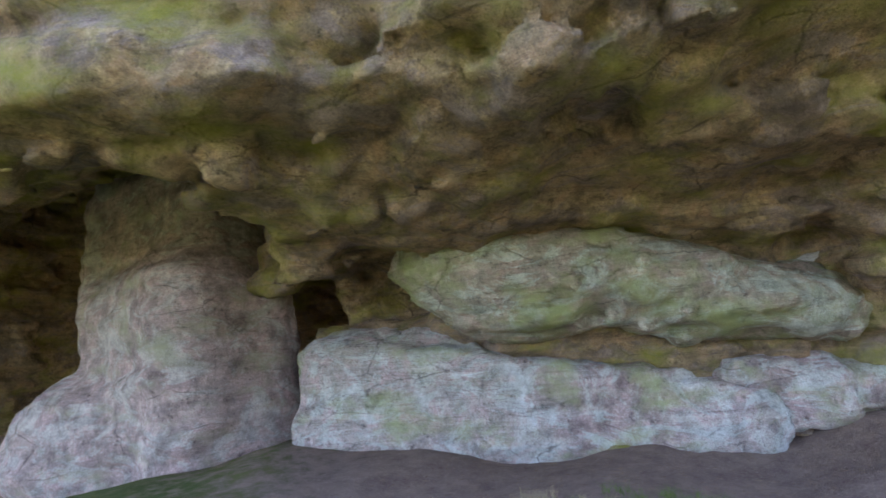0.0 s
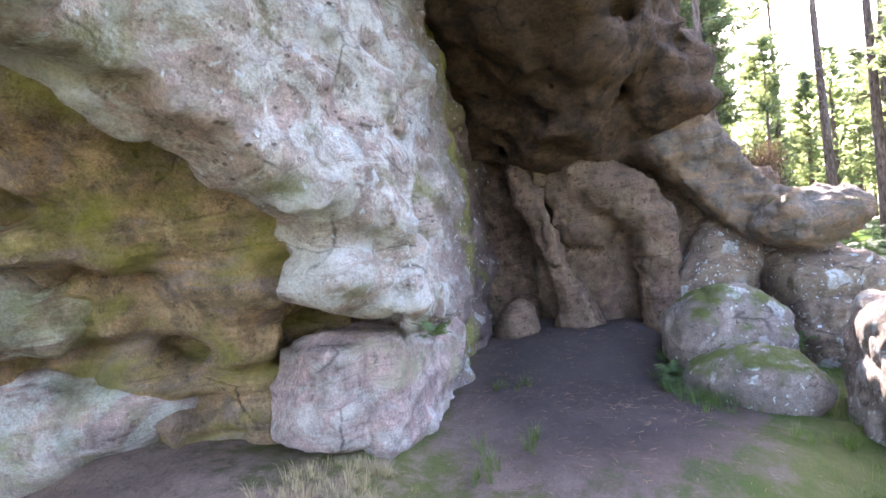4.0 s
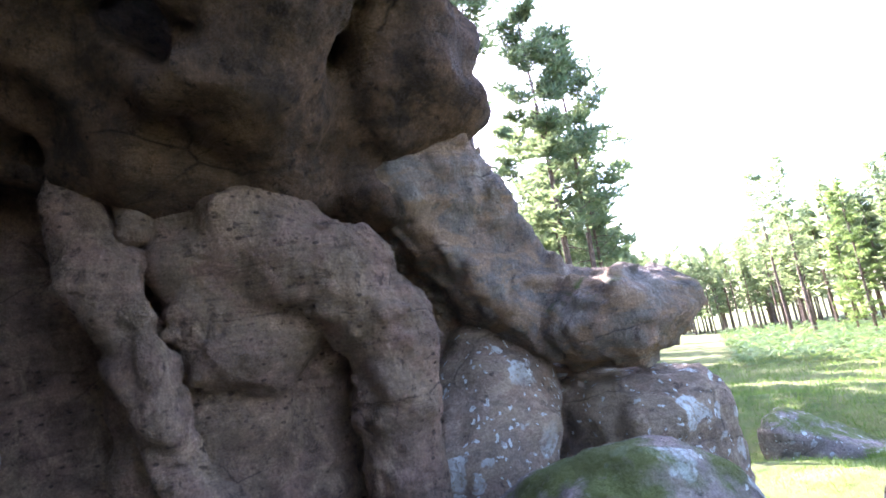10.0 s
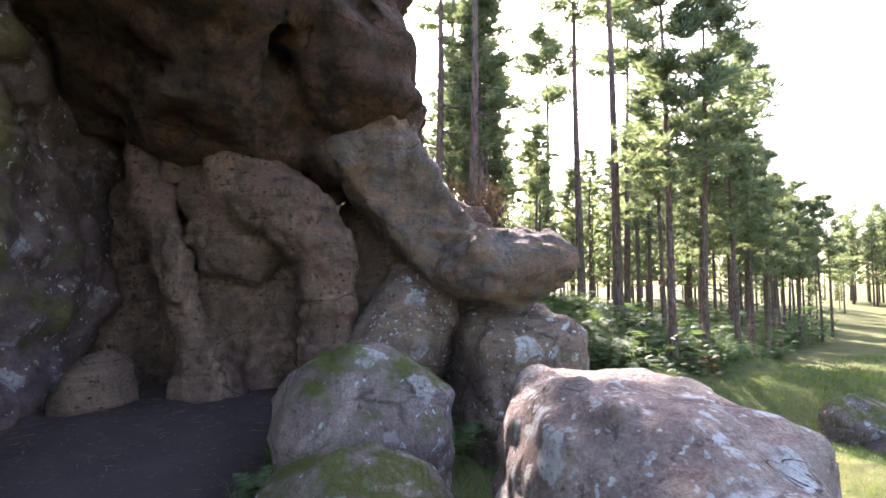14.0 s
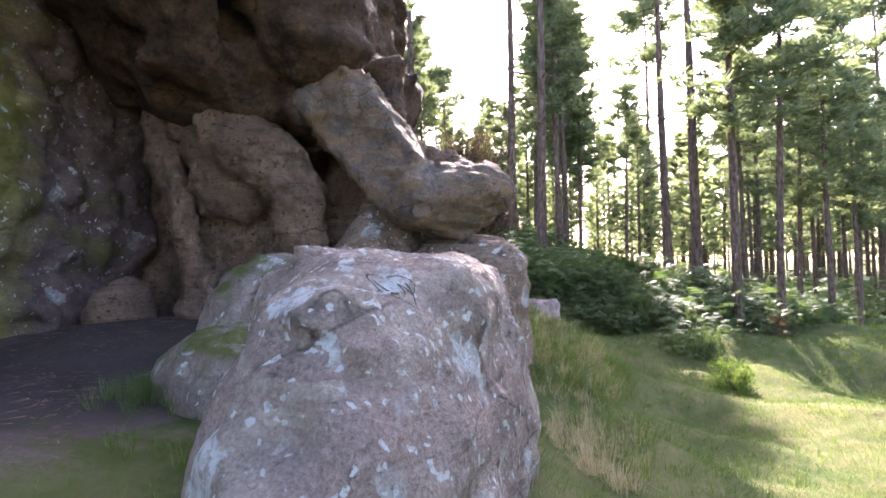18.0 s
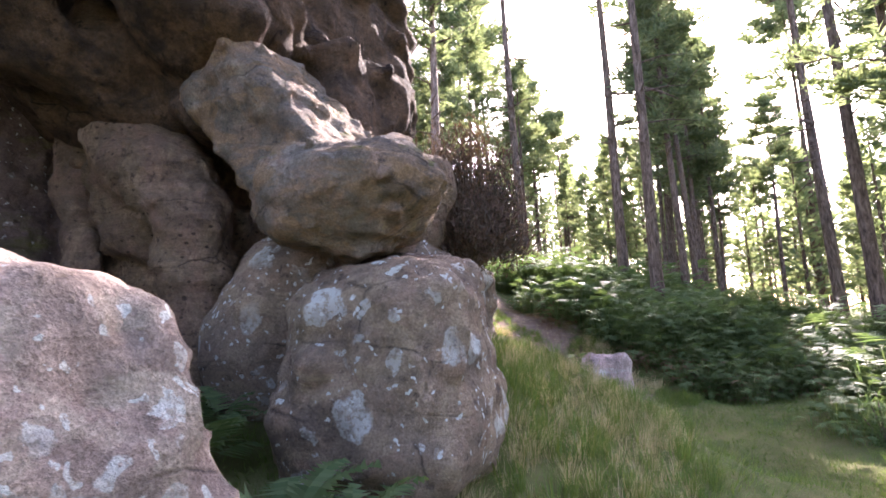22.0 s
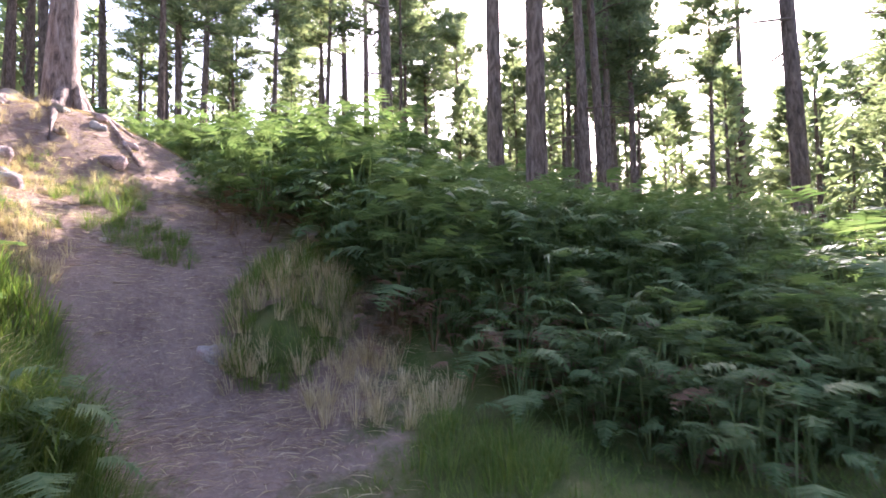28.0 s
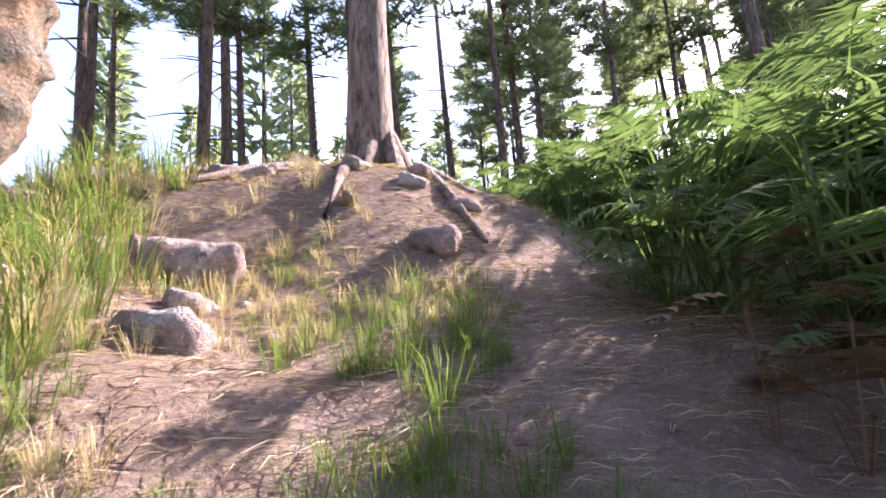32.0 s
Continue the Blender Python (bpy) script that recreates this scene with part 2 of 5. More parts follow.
ROCK_LICHEN = rock_material("lichen_spotted_sandstone", (0.37, 0.29, 0.24), (0.24, 0.18, 0.15), (0.30, 0.22, 0.18), 0.6, 0.3, lichen=0.85, blotch=(0.40, 0.33, 0.26))
# ROCK_LICHEN with fewer discs, browned down to carry the shade on these boulders
ROCK_STACK = rock_material("shade_brown_lichened_sandstone", (0.30, 0.225, 0.165), (0.17, 0.125, 0.095), (0.25, 0.17, 0.12), 0.5, 0.4, lichen=0.45, blotch=(0.33, 0.25, 0.17))
ROCK_MOSS = rock_material("mossy_sandstone", (0.31, 0.26, 0.22), (0.19, 0.155, 0.13), (0.25, 0.19, 0.16), 0.5, 0.3, lichen=0.12, moss=0.75)


def ground_material():
    m, t, b = nodes_for("soil_and_turf", 0.95, 0.1)
    co = node(t, "ShaderNodeTexCoord").outputs["Object"]
    big, mid, fine = noise_fac(t, co, 0.6, 5), noise_fac(t, co, 4, 8, 0.7), noise_fac(t, co, 40, 6, 0.7)
    turf = mix(t, ramp(t, big, [(0.35, grey(0)), (0.65, grey(1))]), (0.055, 0.085, 0.02), (0.13, 0.13, 0.045))
    turf = mix(t, ramp(t, mid, [(0.45, grey(0)), (0.7, grey(0.7))]), turf, (0.18, 0.15, 0.07))
    soil = mix(t, ramp(t, mid, [(0.35, grey(0)), (0.65, grey(1))]), (0.16, 0.105, 0.085), (0.26, 0.185, 0.145))
    soil = mix(t, ramp(t, fine, [(0.5, grey(0)), (0.7, grey(0.6))]), soil, (0.36, 0.28, 0.20))
    # soil turns darker where the cave_dark mask is high
    cave_dark = node(t, "ShaderNodeAttribute")
    cave_dark.attribute_name = "cave_dark"
    soil = mix(t, cave_dark.outputs["Fac"], soil, mix(t, mid, (0.035, 0.03, 0.028), (0.10, 0.075, 0.065)))
    bare = node(t, "ShaderNodeAttribute")
    bare.attribute_name = "bare"
    edge = node(t, "ShaderNodeMath")
    edge.operation = "ADD"
    t.links.new(bare.outputs["Fac"], edge.inputs[0])
    t.links.new(ramp(t, mid, [(0.3, grey(0)), (0.7, grey(0.5))]), edge.inputs[1])
    c = mix(t, ramp(t, edge.outputs[0], [(0.55, grey(0)), (0.85, grey(1))]), turf, soil)
    t.links.new(c, b.inputs["Base Color"])
    bumped(t, b, [(mid, 0.5, 0.08), (fine, 0.6, 0.03)])
    return m


def leaf_material(name, a, bcol, trans=0.35, rough=0.6):
    """Leaves that let some light through, varied from piece to piece."""
    m, t, b = nodes_for(name, rough, 0.14)
    rnd = node(t, "ShaderNodeNewGeometry").outputs["Random Per Island"]
    c = ramp(t, rnd, [(0.0, a), (1.0, bcol)])
    t.links.new(c, b.inputs["Base Color"])
    tr = node(t, "ShaderNodeBsdfTranslucent", Color=mix(t, 1.0, c, (1.35, 1.4, 0.85), "MULTIPLY"))
    sh = t.nodes.new("ShaderNodeMixShader")
    sh.inputs[0].default_value = trans
    t.links.new(b.outputs[0], sh.inputs[1])
    t.links.new(tr.outputs[0], sh.inputs[2])
    t.links.new(sh.outputs[0], t.nodes["Material Output"].inputs["Surface"])
    return m


def bark_material(name, a, bcol):
    m, t, b = nodes_for(name, 0.9, 0.15)
    co = node(t, "ShaderNodeTexCoord").outputs["Object"]
    f = noise_fac(t, stretched(t, co, (5, 5, 1.2)), 4.0, 8, 0.7, 0.6)
    c = ramp(t, f, [(0.36, tuple(v * 0.35 for v in a)), (0.5, a), (0.68, bcol)])
    t.links.new(c, b.inputs["Base Color"])
    bumped(t, b, [(f, 0.9, 0.05)])
    return m


GROUND = ground_material()
FERN = leaf_material("bracken_green", (0.075, 0.125, 0.05), (0.15, 0.20, 0.09), 0.42, 0.58)
FERN_DRY = leaf_material("bracken_brown", (0.14, 0.085, 0.055), (0.20, 0.125, 0.075), 0.2)
GRASS = leaf_material("green_grass", (0.075, 0.14, 0.028), (0.18, 0.215, 0.065), 0.4)
STRAW = leaf_material("straw_grass", (0.38, 0.29, 0.17), (0.56, 0.46, 0.30), 0.3)
LITTER = leaf_material("fallen_needles", (0.13, 0.075, 0.045), (0.30, 0.20, 0.13), 0.1, 0.8)
NEEDLES = leaf_material("pine_needles", (0.12, 0.155, 0.10), (0.21, 0.235, 0.155), 0.6)
LARCH = leaf_material("larch_needles", (0.11, 0.16, 0.06), (0.18, 0.22, 0.09), 0.45)
HEATH = leaf_material("heather_sprigs", (0.06, 0.05, 0.035), (0.15, 0.09, 0.07), 0.2)
# lighter copy of BARK: sunlight on the path pine is put into its colour
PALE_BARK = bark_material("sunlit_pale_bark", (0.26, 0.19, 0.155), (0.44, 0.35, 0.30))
BARK = bark_material("pine_bark", (0.15, 0.105, 0.08), (0.27, 0.2, 0.16))


# ---- mesh helpers ----
def link_mesh(name, verts, faces, material, parent=None, smooth=True):
    me = bpy.data.meshes.new(name)
    verts, faces = np.asarray(verts, np.float32), np.asarray(faces, np.int32)
    n, k = faces.shape
    me.vertices.add(len(verts))
    me.vertices.foreach_set("co", verts.ravel())
    me.loops.add(n * k)
    me.loops.foreach_set("vertex_index", faces.ravel())
    me.polygons.add(n)
    me.polygons.foreach_set("loop_start", np.arange(0, n * k, k, dtype=np.int32))
    if smooth:
        me.polygons.foreach_set("use_smooth", np.ones(n, bool))
    me.update(calc_edges=True)
    me.materials.append(material)
    ob = new(name, me)
    if parent:
        ob.parent = parent
    return ob


def hashed(ix, iy, iz, seed):
    h = (ix.astype(np.int64) * 374761393 + iy.astype(np.int64) * 668265263 + iz.astype(np.int64) * 2147483647 + seed * 974634) & 0xFFFFFFFF
    h = ((h ^ (h >> 13)) * 1274126177) & 0xFFFFFFFF
    return ((h ^ (h >> 16)) & 0xFFFF).astype(np.float32) / 32767.5 - 1


def lumps(p, scale, octaves=3, seed=0, gain=0.5):
    """Smooth value noise at the rows of p, about -1 to 1."""
    out, amp = np.zeros(p.shape[:-1], np.float32), 1.0
    for o in range(octaves):
        q = p * (2.03 ** o / scale) + 17.3 * o
        i = np.floor(q)
        f = (q - i).astype(np.float32)
        f = f * f * (3 - 2 * f)
        ix, iy, iz = i[..., 0], i[..., 1], i[..., 2]
        fx, fy, fz = f[..., 0], f[..., 1], f[..., 2]
        v = 0
        for a in (0, 1):
            for b in (0, 1):
                for c in (0, 1):
                    w = (fx if a else 1 - fx) * (fy if b else 1 - fy) * (fz if c else 1 - fz)
                    v = v + w * hashed(ix + a, iy + b, iz + c, seed + o)
        out += amp * v
        amp *= gain
    return out


def smin(a, b, k):
    h = np.clip(0.5 + 0.5 * (b - a) / k, 0, 1)
    return b + (a - b) * h - k * h * (1 - h)


def shape(p, prim):
    kind, at = prim[0], np.array(prim[1], np.float32)
    if kind == "cap":
        a, b, r0, r1 = at, np.array(prim[2], np.float32), prim[3], prim[4]
        d = b - a
        h = np.clip(((p - a) @ d) / (d @ d), 0, 1)
        return np.linalg.norm(p - a - h[..., None] * d, axis=-1) - (r0 + (r1 - r0) * h)
    half = np.array(prim[2], np.float32)
    turn = np.array(pose(0, 0, 0, *prim[3]).to_3x3(), np.float32) if len(prim) > 3 else np.eye(3, dtype=np.float32)
    q = (p - at) @ turn
    if kind == "ball":
        k0 = np.linalg.norm(q / half, axis=-1)
        k1 = np.linalg.norm(q / (half * half), axis=-1) + 1e-6
        return k0 * (k0 - 1) / k1
    r = prim[4] if len(prim) > 4 else 0.15
    q = np.abs(q) - half + r
    return np.linalg.norm(np.maximum(q, 0), axis=-1) + np.minimum(q.max(-1), 0) - r


def rock(name, prims, lo, hi, cell, material, rough=((0.9, 0.10),), strata=0.0, seed=1, blend=0.12, m=None, parent=None, tilt=0.0):
    """A rock as the skin of smoothly joined solids. prims: (sign, solid); rough: pairs of lump size and height; strata: depth of the bedding ledges."""
    lo, hi = np.array(lo, float), np.array(hi, float)
    dims = np.ceil((hi - lo) / cell).astype(int) + 1
    ax = [lo[i] + cell * np.arange(dims[i]) for i in range(3)]
    p = np.stack(np.meshgrid(*ax, indexing="ij"), -1).astype(np.float32)
    f = None
    for sign, prim in prims:
        d = shape(p, prim)
        if f is None:
            f = d
        elif sign == "+":
            f = smin(f, d, blend)
        else:
            f = -smin(-f, d, blend)
    near = np.abs(f) < 0.9
    q = p[near]
    add = np.zeros(len(q), np.float32)
    for n, (size, height) in enumerate(rough):
        wave = lumps(q, size, 3, seed + 11 * n)
        add += height * (wave if n == 0 else 0.55 - 1.7 * np.abs(wave) + 0.4 * wave)
    if strata:
        s = q * np.array([0.25, 0.25, 1.0], np.float32)
        s[:, 2] += tilt * q[:, 0] + 0.12 * lumps(q, 1.5, 2, seed + 5)
        b = lumps(s, 0.22, 2, seed + 7)
        add += strata * np.clip(b * 2.2, -1, 1)
    f[near] += add
    for k in range(3):
        edge = np.moveaxis(f, k, 0)
        edge[0], edge[-1] = np.maximum(edge[0], 0.4 * cell), np.maximum(edge[-1], 0.4 * cell)
    v, faces = skin(f, lo, cell)
    if m is not None:
        mm = np.array(m)
        v = v @ mm[:3, :3].T + mm[:3, 3]
    return link_mesh(name, v, faces, material, parent)


def skin(f, lo, cell):
    """The surface f = 0 of a grid of distances, as quads (surface nets)."""
    inside = f < 0
    nx, ny, nz = f.shape
    corners = [(a, b, c) for a in (0, 1) for b in (0, 1) for c in (0, 1)]

    def corner(g, o):
        return g[o[0]:nx - 1 + o[0], o[1]:ny - 1 + o[1], o[2]:nz - 1 + o[2]]

    count = sum(corner(inside, o).astype(np.int8) for o in corners)
    active = (count > 0) & (count < 8)
    idx = -np.ones(active.shape, np.int64)
    cells = np.argwhere(active)
    idx[active] = np.arange(len(cells))
    total, hits = np.zeros((len(cells), 3)), np.zeros(len(cells))
    for a in corners:
        for axis in range(3):
            if a[axis]:
                continue
            b = list(a)
            b[axis] = 1
            fa, fb = corner(f, a)[active], corner(f, tuple(b))[active]
            cut = (fa < 0) != (fb < 0)
            w = np.where(cut, fa / np.where(fa == fb, 1, fa - fb), 0)
            pos = np.tile(np.array(a, float), (len(cells), 1))
            pos[:, axis] += w
            total += pos * cut[:, None]
            hits += cut
    v = lo + cell * (cells + total / np.maximum(hits, 1)[:, None])
    faces = []
    for axis in range(3):
        o1, o2 = [(1, 2), (2, 0), (0, 1)][axis]
        sl_a, sl_b = [slice(1, -1)] * 3, [slice(1, -1)] * 3
        sl_a[axis], sl_b[axis] = slice(0, -1), slice(1, None)
        ia, ib = inside[tuple(sl_a)], inside[tuple(sl_b)]
        base = np.argwhere(ia != ib)
        flip = ib[ia != ib]
        start = base.copy()
        for k in range(3):
            if k != axis:
                start[:, k] += 1
        quad = []
        for d1, d2 in ((-1, -1), (0, -1), (0, 0), (-1, 0)):
            c = start.copy()
            c[:, o1] += d1
            c[:, o2] += d2
            quad.append(idx[c[:, 0], c[:, 1], c[:, 2]])
        quad = np.stack(quad, 1)
        quad[flip] = quad[flip][:, ::-1]
        faces.append(quad)
    faces = np.concatenate(faces)
    return v, faces[(faces >= 0).all(1)]


def tube(points, radii, sides=8):
    """Verts and quads of a tapering tube along points."""
    pts = [Vector(p) for p in points]
    verts, faces = [], []
    for i, (p, r) in enumerate(zip(pts, radii)):
        d = (pts[min(i + 1, len(pts) - 1)] - pts[max(i - 1, 0)]).normalized()
        x = d.orthogonal().normalized() if abs(d.z) < 0.9 else Vector((1, 0, 0))
        x = (x - d * x.dot(d)).normalized()
        y = d.cross(x)
        for k in range(sides):
            a = 2 * math.pi * k / sides
            verts.append(p + (x * math.cos(a) + y * math.sin(a)) * r)
    for i in range(len(pts) - 1):
        for k in range(sides):
            k2 = (k + 1) % sides
            faces.append((i * sides + k, i * sides + k2, (i + 1) * sides + k2, (i + 1) * sides + k))
    return verts, faces


# ---- ground ----
SPOTS = [  # x, y, height of the ground
    (-2, -2, 0.3), (1.5, -3, 0.55), (4.3, 2.0, 0.2), (3.4, 3.4, 0.3), (2.7, 4.8, 0.5), (1.5, 6.5, 0.5), (0.5, 4.5, 0.5), (5.3, 0.2, 0.1), (6.3, -1.2, 0.45), (6.8, -1.8, 0.35), (5.2, -4.2, 0.3), (8, -3.3, 0.22), (10.8, -3.6, 0.3),
    (7.4, -3.8, 0.15), (6, -5.2, 0.0), (5, -6.3, -0.3), (7, -8, -0.75), (9.2, -6.4, -0.1), (8.6, -4.9, 0.12), (10.0, -8, -0.55), (10.4, -8.9, -1.0), (12, -9.2, -1.15),
    (12.6, -7.6, -0.25), (14.3, -7.35, -0.2), (13.4, -6.9, 0.35), (15.3, -6.7, -0.3), (15.3, -8.1, -1.05), (14.5, -8.6, -1.12), (13.8, -10.4, -1.1), (14.4, -13, -1.5), (14.6, -8.8, -1.1), (15.8, -7.6, -0.95), (16.7, -6.6, -0.75), (9, -9.5, -1.1), (2, -12, -1.2)]
BANK = [
    (17.3, -5.7, 0.3), (18.6, -3.1, 2.0), (17.8, -11.5, -0.6), (26, -7, 1.5), (22, -18, -1.5), (12, -20, -1.6), (20.9, -5.6, 1.4), (19.5, -8, 0.2),
    (17.5, -9, -0.75), (22, -9.5, 0.5), (18.9, -5.5, 0.9), (17.36, -5.0, 0.72), (17.8, -3.5, 1.85), (18.87, -3.5, 1.86), (18.7, -2.8, 2.15), (17.1, -4.4, 1.15), (16.4, -2.8, 2.0), (20, -1.5, 2.6), (12.3, -6.4, 0.8), (13.8, -6.3, 0.8), (15.4, -5.6, 0.3)]


def ground_height(x, y):
    """Height of the ground: a smooth sheet through the spots, sloping up to the wooded hill and level in the valley."""
    x, y = np.asarray(x, float), np.asarray(y, float)
    num, den = np.zeros_like(x), np.zeros_like(x)
    for sx, sy, sz in SPOTS + BANK:
        w = 1.0 / ((x - sx) ** 2 + (y - sy) ** 2 + 0.35) ** 1.6
        num += w * sz
        den += w
    hill = np.interp(y, [-40, -16, -13, -10, -7, -3, 4, 12], [-1.6, -1.4, -1.1, 0.2, 1.4, 2.4, 3.6, 4.2]) + np.clip((x - 32) * 0.03, 0, 1.5)
    hill = (hill + 1.4) * np.clip((x + y * 0.9 - 0.5) / 9, 0, 1) * np.clip((x - 9) / 5, 0, 1)
    right = np.clip((-y - 16 - 0.75 * (x - 4)) * 0.10, 0, 5) * np.clip((26 - x) / 14, 0, 1)
    w_far = np.clip((np.hypot(np.where(x < 12, 0.55, 1.0) * (x - 12), np.where((y > -6) & (x < 12), 0.75, 1.0) * (y + 6)) - 9) / 9, 0, 1)
    w_far = w_far * w_far * (3 - 2 * w_far)
    far = hill + right - 1.4
    near = num / den
    return near * (1 - w_far) + far * w_far


def stretch_axis(lo, hi, step, reach):
    mid = np.arange(lo, hi, step)
    out = step * 1.22 ** np.arange(1, 40)
    out = np.cumsum(out)
    out = out[out < reach]
    return np.concatenate([lo - out[::-1], mid, hi + out])


gx, gy = stretch_axis(-5, 24, 0.16, 900), stretch_axis(-20, 10, 0.16, 900)
GX, GY = np.meshgrid(gx, gy, indexing="ij")
GZ = ground_height(GX, GY)
pts = np.stack([GX, GY, np.zeros_like(GX)], -1)
close = np.clip(1 - np.hypot(GX - 10, GY + 5) / 40, 0, 1)
GZ = GZ + close * (0.10 * lumps(pts, 1.1, 4, 3) + 0.02 * lumps(pts, 0.3, 2, 8))
ni, nj = GX.shape
quads = np.arange(ni * nj).reshape(ni, nj)
quads = np.stack([quads[:-1, :-1], quads[1:, :-1], quads[1:, 1:], quads[:-1, 1:]], -1).reshape(-1, 4)
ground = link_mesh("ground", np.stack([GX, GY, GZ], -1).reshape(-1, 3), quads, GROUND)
tagged(ground, "trodden earth and turf below the rocks", "ground", kind="structure")


def bare_at(x, y):
    """1 where the soil is trodden bare, 0 under turf."""
    cave = np.clip(1.5 - np.hypot((x - 9.2) / 2.8, (y + 3.9) / 1.4), 0, 1)
    start = np.clip(1.4 - np.hypot((x - 4.0) / 3.8, (y - 0.8) / 5.0), 0, 1) * 0.9
    side = (y + 6.2) - 1.9 * (x - 16.9)
    track = np.clip(1.35 - np.abs(side) / np.where(side > 0, 1.7, 3.4), 0, 1) * np.clip((x - 15.9) / 0.8, 0, 1) * np.clip((20.5 - x), 0, 1) * np.clip((y + 8.2), 0, 1)
    return np.maximum(np.maximum(cave, start), track)


# mask for darker soil: an ellipse centred on the cave floor, fading outwards
cave_dark = ground.data.attributes.new("cave_dark", "FLOAT", "POINT")
cave_dark.data.foreach_set("value", np.clip(2.2 - 1.6 * np.hypot((GX - 9.4) / 2.6, (GY + 4.1) / 1.5), 0, 1).ravel().astype(np.float32))
att = ground.data.attributes.new("bare", "FLOAT", "POINT")
att.data.foreach_set("value", bare_at(GX, GY).ravel().astype(np.float32))


def ground_z(x, y):
    """The finished ground under one or many points."""
    q = np.stack([np.asarray(x, float), np.asarray(y, float), np.zeros_like(np.asarray(x, float))], -1)
    c = np.clip(1 - np.hypot(q[..., 0] - 10, q[..., 1] + 5) / 40, 0, 1)
    return ground_height(q[..., 0], q[..., 1]) + c * (0.10 * lumps(q, 1.1, 4, 3) + 0.02 * lumps(q, 0.3, 2, 8))


# ---- rocks ----
CLIFF = pose(4.55, 1.2, 0, 0, 0, -59.7)   # along the foot of the cliff, into the rock, up
cliff = rock("cliff", [
    ("+", ("box", (-5.0, 3.4, 3.5), (9.6, 2.6, 5.0), (0, 0, 0), 0.4)),
    ("+", ("box", (-5.2, 1.4, 5.25), (9.3, 4.0, 3.0), (-17, 0, 0), 0.3)),
    ("-", ("box", (-6.9, 0.7, 1.9), (3.35, 3.4, 2.45), (20, 0, 0), 0.5)),
    ("+", ("ball", (-2.6, -2.4, 3.95), (0.8, 0.8, 0.6))),
    ("+", ("ball", (-5.6, -2.3, 3.9), (1.2, 1.0, 0.55), (20, 0, 0))),
    ("+", ("cap", (-4.2, 0.9, 2.75), (-3.0, 0.8, 3.05), 0.3, 0.42)),
    ("+", ("cap", (3.4, 0.5, 1.6), (3.7, 0.75, 0.4), 0.42, 0.22)),
    ("+", ("cap", (2.7, 0.6, 1.7), (2.95, 0.8, 0.5), 0.38, 0.2)),
    ("+", ("box", (3.35, 0.75, 2.4), (0.95, 0.85, 0.9), (0, 4, 0), 0.3)),
    ("-", ("ball", (-3.0, 0.7, 2.2), (1.15, 1.3, 0.72))),
], (-13.5, -3.4, -0.8), (4.6, 4.4, 5.6), 0.075, ROCK_GOLD, ((1.6, 0.16), (0.6, 0.10), (0.28, 0.06)), 0.11, 3, 0.22, CLIFF, tilt=0.06)
tagged(cliff, "overhanging golden sandstone cliff with green algae stains", "cliff", kind="structure")
bench = rock("rock_ledge", [
    ("+", ("box", (-1.15, 1.0, 0.52), (2.8, 0.66, 0.84), (0, 10, 0), 0.26)),
    ("+", ("box", (-2.9, 1.35, 1.0), (1.0, 0.6, 0.85), (0, 6, 0), 0.3)),
], (-4.8, 0, -0.6), (2.2, 2.2, 2.2), 0.045, ROCK_PALE, ((1.0, 0.08), (0.35, 0.035), (0.15, 0.015)), 0.035, 9, 0.15, CLIFF)
tagged(bench, "low pale sandstone ledge at the cliff foot", "rock ledge")
low = rock("rock_ledge", [
    ("+", ("box", (1.75, 0.98, 0.66), (0.62, 0.5, 0.36), (0, 0, -4), 0.16)),
    ("+", ("ball", (2.65, 1.0, 0.72), (0.55, 0.5, 0.32))),
], (0.9, 0.2, 0.0), (3.4, 1.7, 1.3), 0.04, ROCK_PALE, ((0.6, 0.06), (0.25, 0.03)), 0.03, 19, 0.08, CLIFF)
tagged(low, "cracked pale ledge stones at the cliff foot", "rock ledge")
lens = rock("rock_ledge", [
    ("+", ("ball", (0.15, 0.85, 2.1), (2.7, 1.15, 0.56), (0, 13, 0))),
    ("+", ("ball", (-1.2, 0.85, 2.28), (1.4, 1.2, 0.74), (0, 14, 0))),
], (-3.4, -1.2, 0.9), (4.2, 1.8, 3.3), 0.055, ROCK_BAND, ((1.1, 0.07), (0.4, 0.05), (0.16, 0.02)), 0.055, 12, 0.15, CLIFF)
tagged(lens, "bulging pale green band of layered sandstone", "rock ledge")
block = rock("boulder", [
    ("+", ("box", (-6.1, 1.35, 1.3), (1.75, 1.0, 1.75), (0, 0, -28), 0.6)),
    ("+", ("box", (-6.4, 1.7, 3.3), (1.7, 0.8, 1.6), (-6, 0, -20), 0.5)),
    ("+", ("ball", (-7.3, 1.0, 0.55), (1.5, 0.9, 1.0))),
    ("-", ("ball", (-4.6, 0.6, 3.85), (0.34, 0.6, 0.42))),
], (-9.2, -1.4, -0.9), (-3.6, 3.6, 5.2), 0.055, ROCK_PINK, ((1.2, 0.10), (0.45, 0.03), (0.2, 0.012)), 0.03, 15, 0.3, CLIFF)
tagged(block, "large rounded pink sandstone block against the cliff", "boulder")
end_block = rock("boulder", [("+", ("box", (7.1, -2.25, 0.66), (0.44, 0.36, 0.32), (0, 8, -25), 0.06))],
                 (5.7, -3.4, 0.0), (8.2, -1.5, 1.4), 0.04, ROCK_PINK, ((0.6, 0.07), (0.2, 0.025)), 0.02, 21, 0.1)
tagged(end_block, "angular pinkish sandstone block under the overhang", "boulder")
